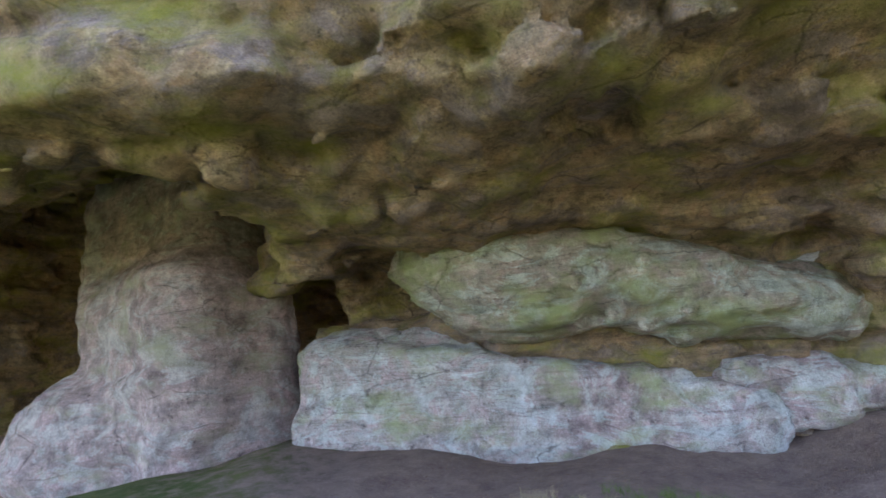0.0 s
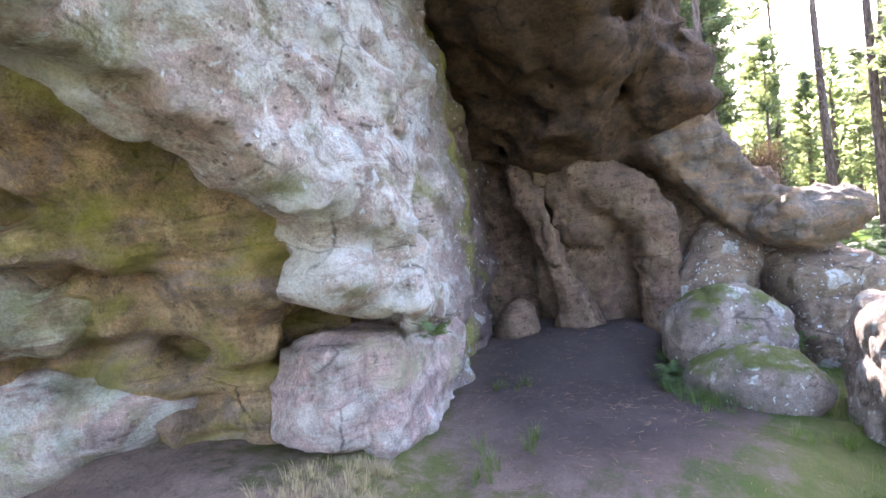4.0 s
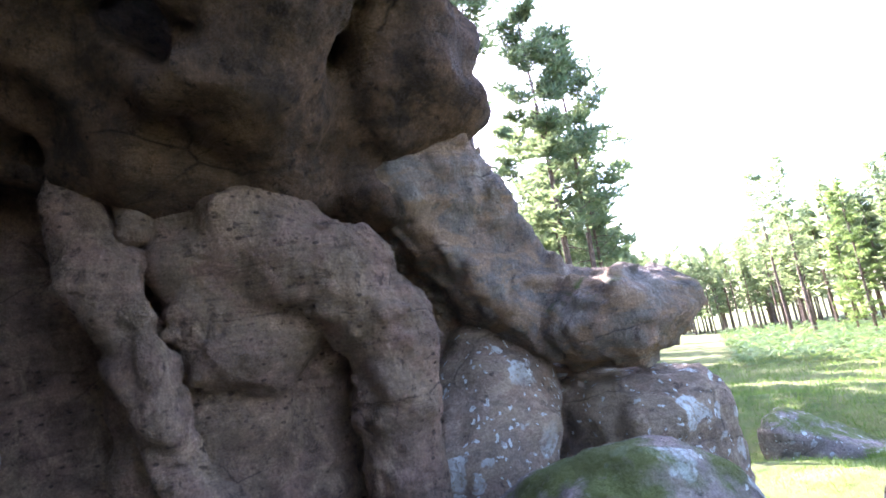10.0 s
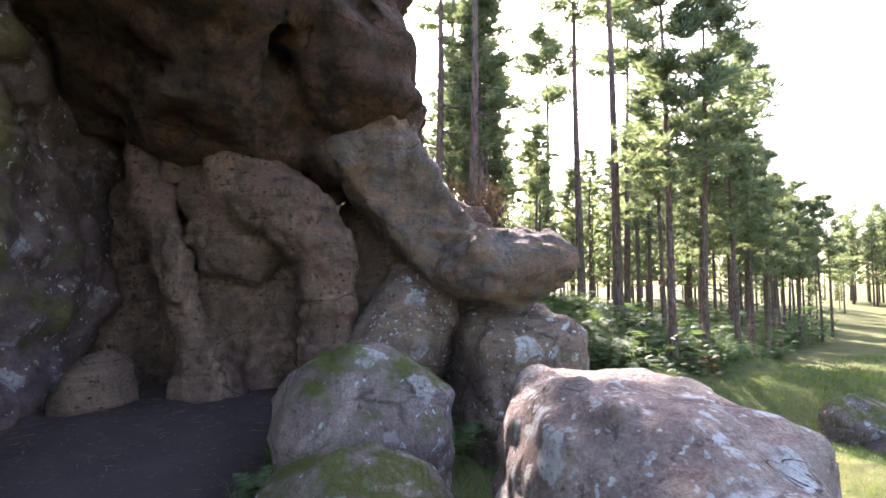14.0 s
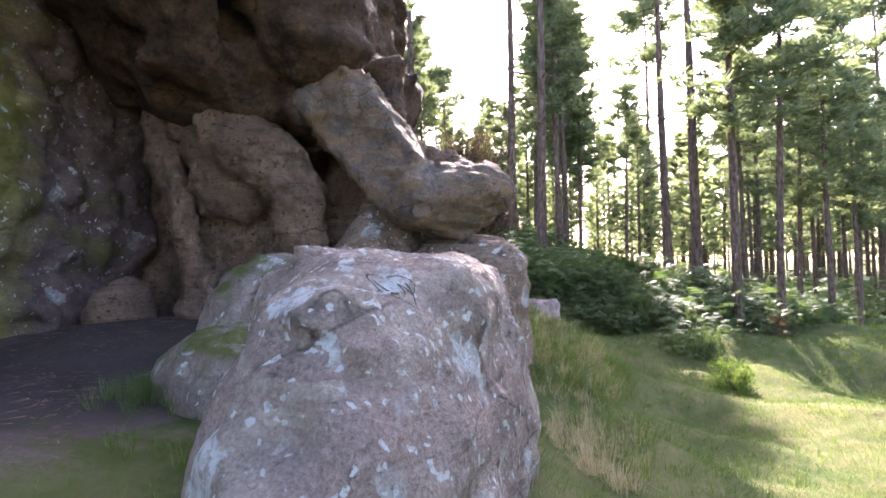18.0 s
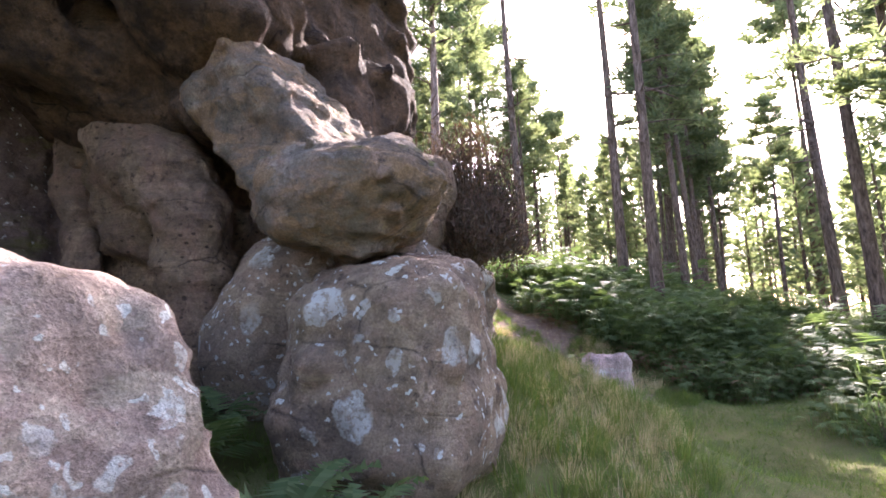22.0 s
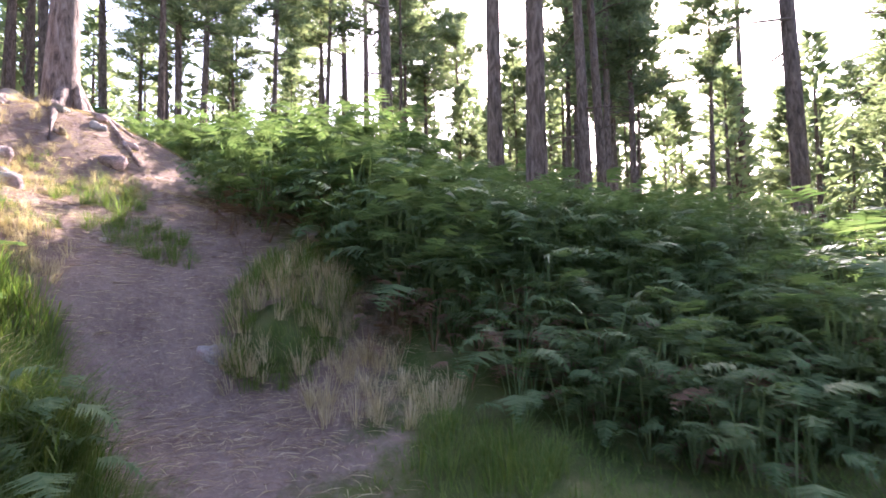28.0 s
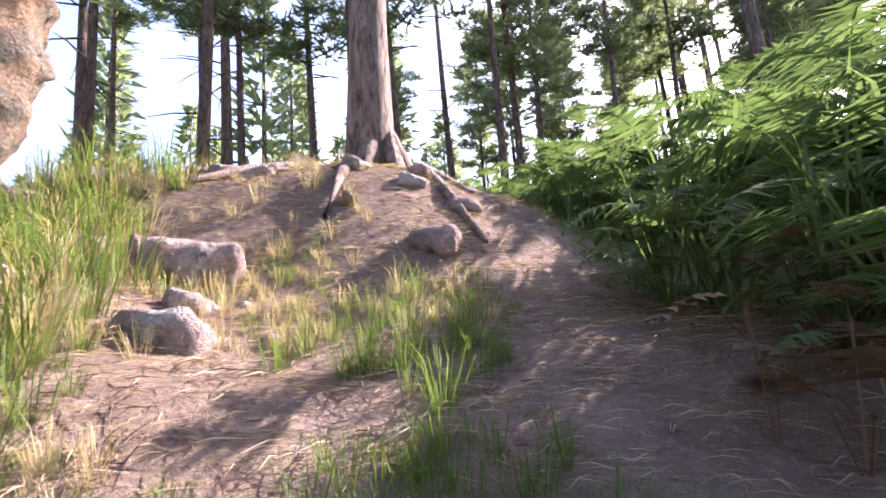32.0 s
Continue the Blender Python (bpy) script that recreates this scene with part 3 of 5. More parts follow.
under = rock("rock_ledge", [
    ("+", ("box", (7.65, -2.34, 0.56), (0.8, 0.38, 0.44), (0, 5, -6), 0.1)),
    ("-", ("cap", (7.5, -2.95, 1.2), (7.65, -2.8, 0.2), 0.05, 0.04)),
], (6.4, -3.2, 0.0), (8.8, -1.7, 1.4), 0.035, ROCK_PINK, ((0.7, 0.08), (0.25, 0.03), (0.12, 0.012)), 0.02, 26, 0.08)
tagged(under, "pinkish ledge under the overhanging wall", "rock ledge")
wall = rock("cliff", [
    ("+", ("box", (8.9, -0.55, 4.3), (2.75, 2.1, 3.6), (-2, 0, 4), 0.3)),
    ("+", ("box", (9.4, -0.5, 1.2), (2.3, 2.1, 1.8), (0, 0, 4), 0.25)),
    ("-", ("box", (4.54, -1.0, 0.02), (2.9, 3.0, 2.0), (-17, 0, -59.7), 0.1)),
    ("-", ("box", (4.35, -0.2, 2.5), (2.05, 2.32, 6.0), (0, 0, 0), 0.1)),
    ("+", ("box", (6.8, -2.55, 1.8), (0.45, 0.2, 0.45), (0, 4, -4), 0.12)),
    ("+", ("box", (5.65, -2.52, 2.95), (1.3, 0.26, 0.78), (0, 16, -4), 0.14)),
    ("+", ("box", (5.5, -2.5, 4.3), (1.15, 0.28, 1.1), (0, 12, -3), 0.12)),
    ("+", ("box", (4.55, -2.5, 2.62), (0.3, 0.2, 0.16), (0, 20, 0), 0.08)),
    ("-", ("box", (7.0, -2.95, 0.42), (0.95, 0.9, 0.72), (0, 5, -10), 0.2)),
    ("-", ("cap", (7.25, -2.74, 2.1), (7.33, -2.72, 1.75), 0.10, 0.08)),
    ("-", ("cap", (7.33, -2.72, 1.75), (7.7, -2.72, 1.35), 0.09, 0.12)),
    ("-", ("ball", (7.15, -2.7, 1.6), (0.10, 0.22, 0.2), (0, -15, 0))),
    ("-", ("cap", (8.6, -2.66, 2.75), (9.6, -2.55, 2.15), 0.07, 0.05)),
    ("-", ("cap", (7.2, -2.75, 2.55), (8.5, -2.66, 2.3), 0.05, 0.03)),
    ("-", ("cap", (7.0, -2.75, 1.35), (8.0, -2.7, 1.25), 0.05, 0.03)),
], (3.4, -3.4, -0.6), (12.2, 1.2, 6.2), 0.055, ROCK_WALL, ((1.3, 0.09), (0.45, 0.07), (0.18, 0.035)), 0.04, 30, 0.08, tilt=0.15)
tagged(wall, "pale pitted sandstone cliff wall beside the cave", "cliff", kind="structure")
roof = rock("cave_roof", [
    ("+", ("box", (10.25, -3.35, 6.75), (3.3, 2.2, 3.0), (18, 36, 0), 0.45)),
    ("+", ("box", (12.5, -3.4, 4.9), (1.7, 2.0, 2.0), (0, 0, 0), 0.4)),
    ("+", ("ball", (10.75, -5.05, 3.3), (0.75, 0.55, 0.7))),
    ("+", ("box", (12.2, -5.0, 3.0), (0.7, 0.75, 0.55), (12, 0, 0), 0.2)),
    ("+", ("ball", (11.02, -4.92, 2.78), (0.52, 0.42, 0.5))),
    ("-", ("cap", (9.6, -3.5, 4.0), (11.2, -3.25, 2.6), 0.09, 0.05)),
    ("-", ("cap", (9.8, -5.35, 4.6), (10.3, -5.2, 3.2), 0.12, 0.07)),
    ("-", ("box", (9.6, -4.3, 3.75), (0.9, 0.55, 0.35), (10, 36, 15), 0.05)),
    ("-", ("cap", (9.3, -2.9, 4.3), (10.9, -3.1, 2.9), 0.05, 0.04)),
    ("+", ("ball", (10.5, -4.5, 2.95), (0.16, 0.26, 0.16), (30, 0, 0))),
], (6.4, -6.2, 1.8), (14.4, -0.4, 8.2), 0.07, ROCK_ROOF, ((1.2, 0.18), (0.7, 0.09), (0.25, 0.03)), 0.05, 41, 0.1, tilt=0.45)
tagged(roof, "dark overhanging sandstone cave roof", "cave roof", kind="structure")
back_wall = rock("cave_wall", [
    ("+", ("box", (12.5, -3.1, 1.2), (0.9, 1.6, 1.9), (0, 0, 0), 0.3)),
    ("+", ("box", (12.2, -4.6, 0.5), (0.8, 0.7, 1.3), (0, 0, 0), 0.3)),
    ("+", ("box", (12.2, -5.2, 1.2), (0.7, 0.4, 1.05), (0, 0, 0), 0.2)),
    ("+", ("box", (11.5, -4.05, 0.9), (0.38, 0.72, 1.05), (0, -8, 0), 0.2)),
    ("+", ("cap", (11.1, -4.3, 0.9), (11.2, -4.2, 0.3), 0.1, 0.25)),
    ("+", ("box", (11.75, -4.95, 0.8), (0.5, 0.6, 1.05), (0, 0, 0), 0.3)),
], (10.7, -5.8, -0.6), (13.4, -1.2, 3.4), 0.055, ROCK_ARCH, ((0.9, 0.12), (0.3, 0.05)), 0.03, 45)
tagged(back_wall, "brown sandstone back wall of the shallow cave", "cave wall", kind="structure")
arch = tagged(new("rock_arch"), "weathered brown sandstone arch over a hollow", "rock arch")
ARCH_ROUGH = ((0.6, 0.06), (0.3, 0.03), (0.12, 0.013))
rock("arch_lintel", [
    ("+", ("box", (11.0, -3.98, 2.2), (0.32, 0.44, 0.52), (-8, 0, 0), 0.2)),
    ("+", ("ball", (11.0, -4.15, 1.75), (0.3, 0.5, 0.35), (-25, 0, 0))),
    ("+", ("cap", (10.9, -4.1, 2.3), (10.82, -4.5, 2.0), 0.4, 0.34)),
    ("+", ("cap", (10.74, -3.62, 2.66), (10.7, -4.3, 2.5), 0.06, 0.05)),
    ("-", ("cap", (10.5, -3.7, 2.05), (10.55, -4.3, 2.02), 0.05, 0.04)),
    ("-", ("cap", (10.5, -4.12, 2.5), (10.52, -4.2, 1.7), 0.05, 0.03)),
], (10.0, -5.1, 1.0), (11.8, -2.9, 3.1), 0.03, ROCK_ARCH, ARCH_ROUGH, 0.03, 51, 0.07, parent=arch, tilt=0.35)
rock("arch_leg", [
    ("+", ("cap", (10.76, -4.55, 1.98), (10.75, -4.86, 1.6), 0.36, 0.29)),
    ("+", ("cap", (10.76, -4.86, 1.6), (10.78, -4.9, 1.1), 0.28, 0.23)),
    ("+", ("cap", (10.78, -4.9, 1.1), (10.8, -4.93, 0.2), 0.25, 0.31)),
    ("-", ("cap", (10.45, -4.62, 0.85), (10.5, -5.2, 1.02), 0.035, 0.03)),
], (10.0, -5.6, -0.2), (11.6, -3.9, 2.6), 0.03, ROCK_ARCH, ((0.6, 0.05), (0.25, 0.035), (0.1, 0.02)), 0.02, 52, 0.07, parent=arch, tilt=0.3)
pillar = rock("rock_pillar", [
    ("+", ("cap", (10.85, -3.2, 2.5), (10.8, -3.33, 2.1), 0.16, 0.2)),
    ("+", ("cap", (10.8, -3.33, 2.1), (10.78, -3.5, 1.55), 0.17, 0.12)),
    ("+", ("cap", (10.78, -3.5, 1.55), (10.78, -3.58, 1.2), 0.12, 0.11)),
    ("+", ("cap", (10.78, -3.58, 1.2), (10.8, -3.76, 0.7), 0.12, 0.22)),
    ("+", ("cap", (10.8, -3.76, 0.7), (10.82, -3.85, 0.1), 0.22, 0.4)),
    ("+", ("cap", (10.68, -3.46, 2.05), (10.64, -3.62, 1.2), 0.05, 0.045)),
], (10.2, -4.5, -0.2), (11.5, -2.7, 3.0), 0.028, ROCK_ARCH, ((0.5, 0.04), (0.22, 0.025), (0.1, 0.012)), 0.012, 55, 0.08, tilt=0.2)
tagged(pillar, "leaning brown sandstone pillar in the cave", "rock pillar")
chock = rock("chock_stone", [
    ("+", ("box", (10.95, -3.42, 3.0), (0.28, 0.27, 0.24), (8, 0, 12), 0.05)),
    ("+", ("cap", (10.82, -3.5, 2.8), (10.76, -3.5, 2.28), 0.1, 0.06)),
], (10.4, -3.9, 2.0), (11.5, -2.9, 3.5), 0.028, ROCK_ARCH, ((0.4, 0.04), (0.15, 0.03)), 0.03, 56, 0.05)
tagged(chock, "wedged sandstone block between pillar and cave roof", "boulder")
toe = rock("boulder", [("+", ("ball", (10.5, -3.02, 0.28), (0.36, 0.3, 0.48), (18, 10, 0)))],
           (9.7, -3.5, -0.3), (11.1, -2.4, 1.1), 0.03, ROCK_ARCH, ((0.5, 0.06), (0.2, 0.02)), 0.015, 58)
tagged(toe, "low rounded stone at the foot of the cave wall", "boulder")
slab = rock("boulder", [
    ("+", ("box", (11.1, -5.62, 2.14), (0.55, 0.84, 0.38), (51, 0, 0), 0.14)),
    ("-", ("ball", (10.5, -5.62, 2.12), (0.06, 0.05, 0.05))),
    ("-", ("ball", (10.52, -5.82, 2.05), (0.06, 0.06, 0.05))),
    ("-", ("ball", (10.5, -5.9, 1.72), (0.06, 0.04, 0.04))),
    ("-", ("cap", (10.5, -5.3, 2.3), (10.52, -5.62, 2.2), 0.02, 0.015)),
], (10.2, -6.9, 1.0), (12.0, -4.0, 3.9), 0.035, ROCK_GREY, ((0.7, 0.07), (0.22, 0.045), (0.09, 0.015)), 0.02, 61, 0.06)
tagged(slab, "grey slab leaning down from the cave roof", "boulder")
recess = rock("boulder", [
    ("+", ("box", (11.75, -5.7, 1.6), (0.45, 0.75, 0.75), (20, 0, 0), 0.2)),
], (11.0, -6.8, 0.4), (12.6, -4.6, 2.9), 0.05, ROCK_ARCH, ((0.6, 0.08), (0.2, 0.03)), 0.03, 63)
tagged(recess, "brown rock at the back of the hollow below the slab", "boulder")
knob = rock("boulder", [
    ("+", ("ball", (10.55, -6.5, 1.48), (0.58, 0.6, 0.31), (-6, 0, 0))),
    ("+", ("box", (10.6, -6.48, 1.5), (0.42, 0.44, 0.25), (-6, 0, 20), 0.12)),
    ("-", ("cap", (9.9, -6.95, 1.28), (10.6, -7.15, 1.25), 0.09, 0.07)),
], (9.6, -7.4, 0.9), (11.5, -5.5, 2.2), 0.03, ROCK_GREY, ((0.55, 0.06), (0.18, 0.035), (0.08, 0.012)), 0.02, 66, 0.08)
tagged(knob, "rounded brown boulder perched on another", "boulder")
stack = rock("boulder", [
    ("+", ("box", (10.8, -6.62, 0.36), (0.72, 0.56, 0.72), (0, 0, 8), 0.36)),
    ("+", ("box", (11.3, -6.6, 0.4), (0.4, 0.42, 0.75), (0, 0, 8), 0.22)),
], (9.6, -7.8, -0.6), (12.2, -5.7, 1.5), 0.035, ROCK_STACK, ((0.8, 0.08), (0.25, 0.03), (0.1, 0.01)), 0.025, 70)
tagged(stack, "broad lichened boulder under the perched one", "boulder")
ridge = rock("boulder", [
    ("+", ("box", (12.3, -6.12, 0.6), (0.95, 0.42, 0.8), (0, 6, -4), 0.25)),
], (11.0, -7.0, -0.6), (13.8, -5.3, 2.5), 0.045, ROCK_STACK, ((0.8, 0.08), (0.3, 0.04), (0.12, 0.012)), 0.035, 72)
tagged(ridge, "lichened rock ridge running back behind the stacked boulders", "boulder")
foot = rock("boulder", [("+", ("ball", (11.05, -5.55, 0.7), (0.55, 0.5, 0.85), (24, 0, 0)))],
            (10.2, -6.5, -0.4), (12.0, -4.7, 1.8), 0.04, ROCK_STACK, ((0.7, 0.08), (0.25, 0.025)), 0.015, 73)
tagged(foot, "sloping pinkish boulder at the cave mouth", "boulder")
mossy = rock("boulder", [
    ("+", ("ball", (9.5, -5.28, 0.32), (0.72, 0.58, 0.6), (0, 0, 20))),
    ("+", ("box", (9.5, -5.3, 0.2), (0.5, 0.45, 0.5), (0, 0, 25), 0.2)),
], (8.5, -6.2, -0.5), (10.5, -4.4, 1.2), 0.035, ROCK_MOSS, ((0.7, 0.08), (0.2, 0.025)), 0.015, 77)
tagged(mossy, "moss-topped grey boulder in front of the cave", "boulder")
small = rock("boulder", [("+", ("ball", (8.6, -5.36, 0.14), (0.62, 0.42, 0.36), (0, 0, 55)))],
             (7.9, -6.1, -0.5), (9.7, -4.7, 0.8), 0.035, ROCK_MOSS, ((0.6, 0.06), (0.2, 0.025)), 0.015, 81)
tagged(small, "smaller grey boulder beside the mossy one", "boulder")
lichened = rock("boulder", [
    ("+", ("box", (8.2, -6.55, 0.1), (0.8, 0.5, 0.76), (0, -2, -4), 0.28)),
    ("+", ("ball", (7.75, -6.52, -0.05), (1.25, 0.56, 0.88))),
    ("+", ("box", (8.4, -6.68, -0.2), (0.6, 0.5, 0.7), (0, 0, -10), 0.18)),
    ("-", ("ball", (6.66, -6.5, 0.42), (0.14, 0.09, 0.06))),
    ("-", ("cap", (8.75, -7.25, 0.3), (8.95, -7.1, 0.5), 0.05, 0.03)),
], (6.1, -7.7, -1.1), (9.8, -5.5, 1.2), 0.035, ROCK_LICHEN, ((0.9, 0.07), (0.25, 0.03), (0.1, 0.008)), 0.012, 85)
tagged(lichened, "long boulder covered in pale lichen discs", "boulder")
grass_rock = rock("boulder", [("+", ("box", (14.3, -7.5, -0.1), (0.3, 0.26, 0.36), (0, 8, 15), 0.12))],
                  (13.7, -8.2, -0.9), (15.0, -6.9, 0.6), 0.03, ROCK_PINK, ((0.4, 0.04), (0.15, 0.02)), 0.012, 88)
tagged(grass_rock, "small weathered stone on the grassy bank", "boulder")
far_rock = rock("boulder", [
    ("+", ("box", (13.75, -13.5, -1.3), (1.0, 0.6, 0.4), (0, -16, 32), 0.2)),
    ("+", ("box", (14.3, -13.25, -1.1), (0.32, 0.35, 0.5), (0, -22, 32), 0.12)),
], (12.2, -14.7, -2.0), (15.4, -12.1, -0.2), 0.04, ROCK_MOSS, ((0.7, 0.09), (0.2, 0.03)), 0.02, 91)
tagged(far_rock, "grassed-over boulder lying in the clearing", "boulder")
end_rock = rock("boulder", [
    ("+", ("box", (16.42, -5.2, 0.26), (0.19, 0.2, 0.5), (6, 20, 15), 0.11)),
    ("+", ("box", (16.28, -5.24, 0.1), (0.2, 0.2, 0.34), (4, 30, 15), 0.11)),
],
                (15.7, -5.7, -0.8), (17.1, -4.2, 1.3), 0.028, ROCK_LICHEN, ((0.5, 0.05), (0.15, 0.015)), 0.01, 94)
tagged(end_rock, "upright lichened boulder at the end of the outcrop", "boulder")
bedded = rock("boulder", [("+", ("box", (16.82, -4.42, 0.76), (0.2, 0.22, 0.26), (0, 10, 30), 0.1))],
               (16.4, -4.9, 0.2), (17.3, -4.0, 1.3), 0.028, ROCK_PINK, ((0.4, 0.05), (0.15, 0.015)), 0.01, 95)
tagged(bedded, "sunlit pale stone behind the upright boulder", "boulder")
outcrop = rock("boulder", [
    ("+", ("box", (15.72, -4.0, 0.7), (0.7, 0.6, 0.78), (0, 8, 18), 0.18)),
    ("+", ("box", (15.6, -3.7, 1.7), (0.62, 0.5, 0.42), (0, -4, 12), 0.14)),
    ("+", ("box", (16.45, -1.95, 2.7), (0.62, 0.55, 1.0), (0, 6, 10), 0.22)),
    ("+", ("box", (15.6, -2.6, 1.8), (0.7, 0.7, 0.7), (0, 0, 10), 0.25)),
], (14.6, -5.0, -0.4), (17.9, -0.9, 3.9), 0.045, ROCK_GREY, ((0.8, 0.12), (0.25, 0.04)), 0.04, 97)
tagged(outcrop, "sunlit outcrop of weathered sandstone above the path", "boulder")
pale_rock = rock("boulder", [
    ("+", ("box", (12.9, -27.6, 0.3), (1.1, 0.8, 1.7), (0, -12, 20), 0.3)),
    ("+", ("box", (11.6, -27.8, 0.0), (1.0, 0.8, 1.3), (0, 14, 10), 0.3)),
    ("-", ("cap", (12.5, -26.8, 2.2), (12.9, -26.6, -1.0), 0.12, 0.12)),
], (9.8, -29.3, -2.0), (14.6, -26.2, 2.6), 0.09, ROCK_WALL, ((0.9, 0.15), (0.3, 0.05)), 0.05, 101)
tagged(pale_rock, "tall pale rock standing on the fern slope", "boulder")
side_rock = rock("boulder", [("+", ("ball", (10.3, -15.6, -1.2), (0.9, 0.7, 0.75)))],
                 (9.0, -16.7, -2.2), (11.6, -14.6, -0.1), 0.05, ROCK_WALL, ((0.7, 0.1), (0.25, 0.03)), 0.02, 104)
tagged(side_rock, "pale rounded boulder among dry grass", "boulder")
for n, (x, y, h, w, z) in enumerate(((17.5, -5.55, 0.06, 0.14, -0.035), (17.4, -4.75, 0.07, 0.16, -0.03), (17.5, -4.2, 0.08, 0.26, -0.05), (18.35, -3.1, 0.08, 0.35, -0.06), (17.28, -6.58, 0.05, 0.08, -0.04), (17.0, -3.5, 0.09, 0.25, -0.05), (18.0, -3.6, 0.07, 0.2, -0.05), (17.75, -3.0, 0.08, 0.3, -0.05), (17.2, -4.0, 0.06, 0.16, -0.04))):
    g = float(ground_z(x, y)) + z - 0.035
    stone = rock("stone", [("+", ("box", (x, y, g), (w, w * 0.7, h), (8, 5, 40 * n), h * 0.4))], (x - w - 0.2, y - w - 0.2, g - h - 0.15), (x + w + 0.2, y + w + 0.2, g + h + 0.2),
                 0.025, ROCK_PINK, ((0.25, 0.04), (0.1, 0.012)), 0.01, 110 + n)
    tagged(stone, "pale stone bedded in the sloping path", "stone", "stones on the path")

clod_rng = np.random.default_rng(21)
for n in range(34):
    x, y = clod_rng.uniform(16.95, 18.75), clod_rng.uniform(-5.0, -2.9)
    w = clod_rng.uniform(0.03, 0.1)
    h, g = w * clod_rng.uniform(0.3, 0.5), float(ground_z(x, y)) + clod_rng.uniform(-0.01, 0.015)
    clod = rock("stone", [("+", ("box", (x, y, g), (w, w * 0.75, h), (10, 8, 53 * n), h * 0.5))], (x - w - 0.12, y - w - 0.12, g - h - 0.1), (x + w + 0.12, y + w + 0.12, g + h + 0.12),
                0.02, ROCK_PINK, ((0.2, 0.03), (0.08, 0.012)), 0.01, 150 + n)
    tagged(clod, "small stone and earth clod on the sunlit slope", "stone", "stones on the path")


# ---- carvings on the lichened boulder ----
def plain_stone(name, colour):
    m, t, b = nodes_for(name, 0.9, 0.1)
    co = node(t, "ShaderNodeTexCoord").outputs["Object"]
    c = mix(t, ramp(t, noise_fac(t, co, 40, 5, 0.7), [(0.35, grey(0)), (0.65, grey(1))]), tuple(v * 0.7 for v in colour), colour)
    t.links.new(c, b.inputs["Base Color"])
    return m


PALE_CUT = plain_stone("fresh_pale_stone", (0.55, 0.48, 0.42))
DARK_CUT = plain_stone("old_dark_cut", (0.10, 0.075, 0.06))
from mathutils.bvhtree import BVHTree
stone_tree = BVHTree.FromPolygons([v.co for v in lichened.data.vertices], [tuple(p.vertices) for p in lichened.data.polygons])


def carve(flat, centre, turn, material):
    """Lay a flat mesh, drawn in x and y, on the boulder's face as a cut; turn: degrees by which the drawing's x axis turns from the world's."""
    along, into = Vector((math.cos(radians(turn)), math.sin(radians(turn)), 0)), Vector((-math.sin(radians(turn)), math.cos(radians(turn)), 0.05))
    bmt = bmesh.new()
    bmt.from_mesh(flat)
    bmesh.ops.triangulate(bmt, faces=bmt.faces[:])
    bmesh.ops.subdivide_edges(bmt, edges=[e for e in bmt.edges if e.calc_length() > 0.02], cuts=2)
    bmesh.ops.triangulate(bmt, faces=bmt.faces[:])
    for v in bmt.verts:
        at = Vector(centre) + along * (v.co.x + 0.005 * math.sin(90 * v.co.y)) + Vector((0, 0, v.co.y - 0.06 * v.co.x))
        hit_at = stone_tree.ray_cast(at - into * 2, into)[0] or stone_tree.find_nearest(at)[0]
        v.co = hit_at - into * 0.004
    cut_mesh = bpy.data.meshes.new("carving")
    bmt.to_mesh(cut_mesh)
    bmt.free()
    cut_mesh.materials.append(material)
    carving = new("carving", cut_mesh)
    carving.parent = lichened


def letters(text, size):
    data = bpy.data.curves.new("carving", "FONT")
    data.body, data.size, data.resolution_u = text, size, 2
    ob = bpy.data.objects.new("carving", data)
    scene.collection.objects.link(ob)
    bpy.context.view_layer.update()
    flat = bpy.data.meshes.new_from_object(ob.evaluated_get(bpy.context.evaluated_depsgraph_get()))
    bpy.data.objects.remove(ob)
    return flat


carve(letters("2015", 0.085), (8.17, -7.1, 0.57), 0, PALE_CUT)
carve(letters("L N", 0.06), (6.98, -7.02, 0.73), -35, DARK_CUT)
heart = bpy.data.meshes.new("carving")
rim = [(0.085 * math.sin(a) ** 3, 0.07 * math.cos(a) - 0.026 * math.cos(2 * a) - 0.01 * math.cos(3 * a)) for a in np.linspace(0.35, 2 * math.pi - 0.35, 40)]
heart.from_pydata([(x * k, y * k, 0) for k in (0.71, 0.76) for x, y in rim], [], [(n, n + 1, n + 41, n + 40) for n in range(39)])
carve(heart, (7.02, -7.05, 0.745), -35, DARK_CUT)


# ---- plants ----
rng = np.random.default_rng(7)


def turned(v, yaw, tilt=0.0):
    """Rows of v leaned by tilt about x, then turned by yaw about z."""
    c, s = np.cos(tilt), np.sin(tilt)
    v = np.stack([v[..., 0], c * v[..., 1] - s * v[..., 2], s * v[..., 1] + c * v[..., 2]], -1)
    c, s = np.cos(yaw), np.sin(yaw)
    return np.stack([c * v[..., 0] - s * v[..., 1], s * v[..., 0] + c * v[..., 1], v[..., 2]], -1)


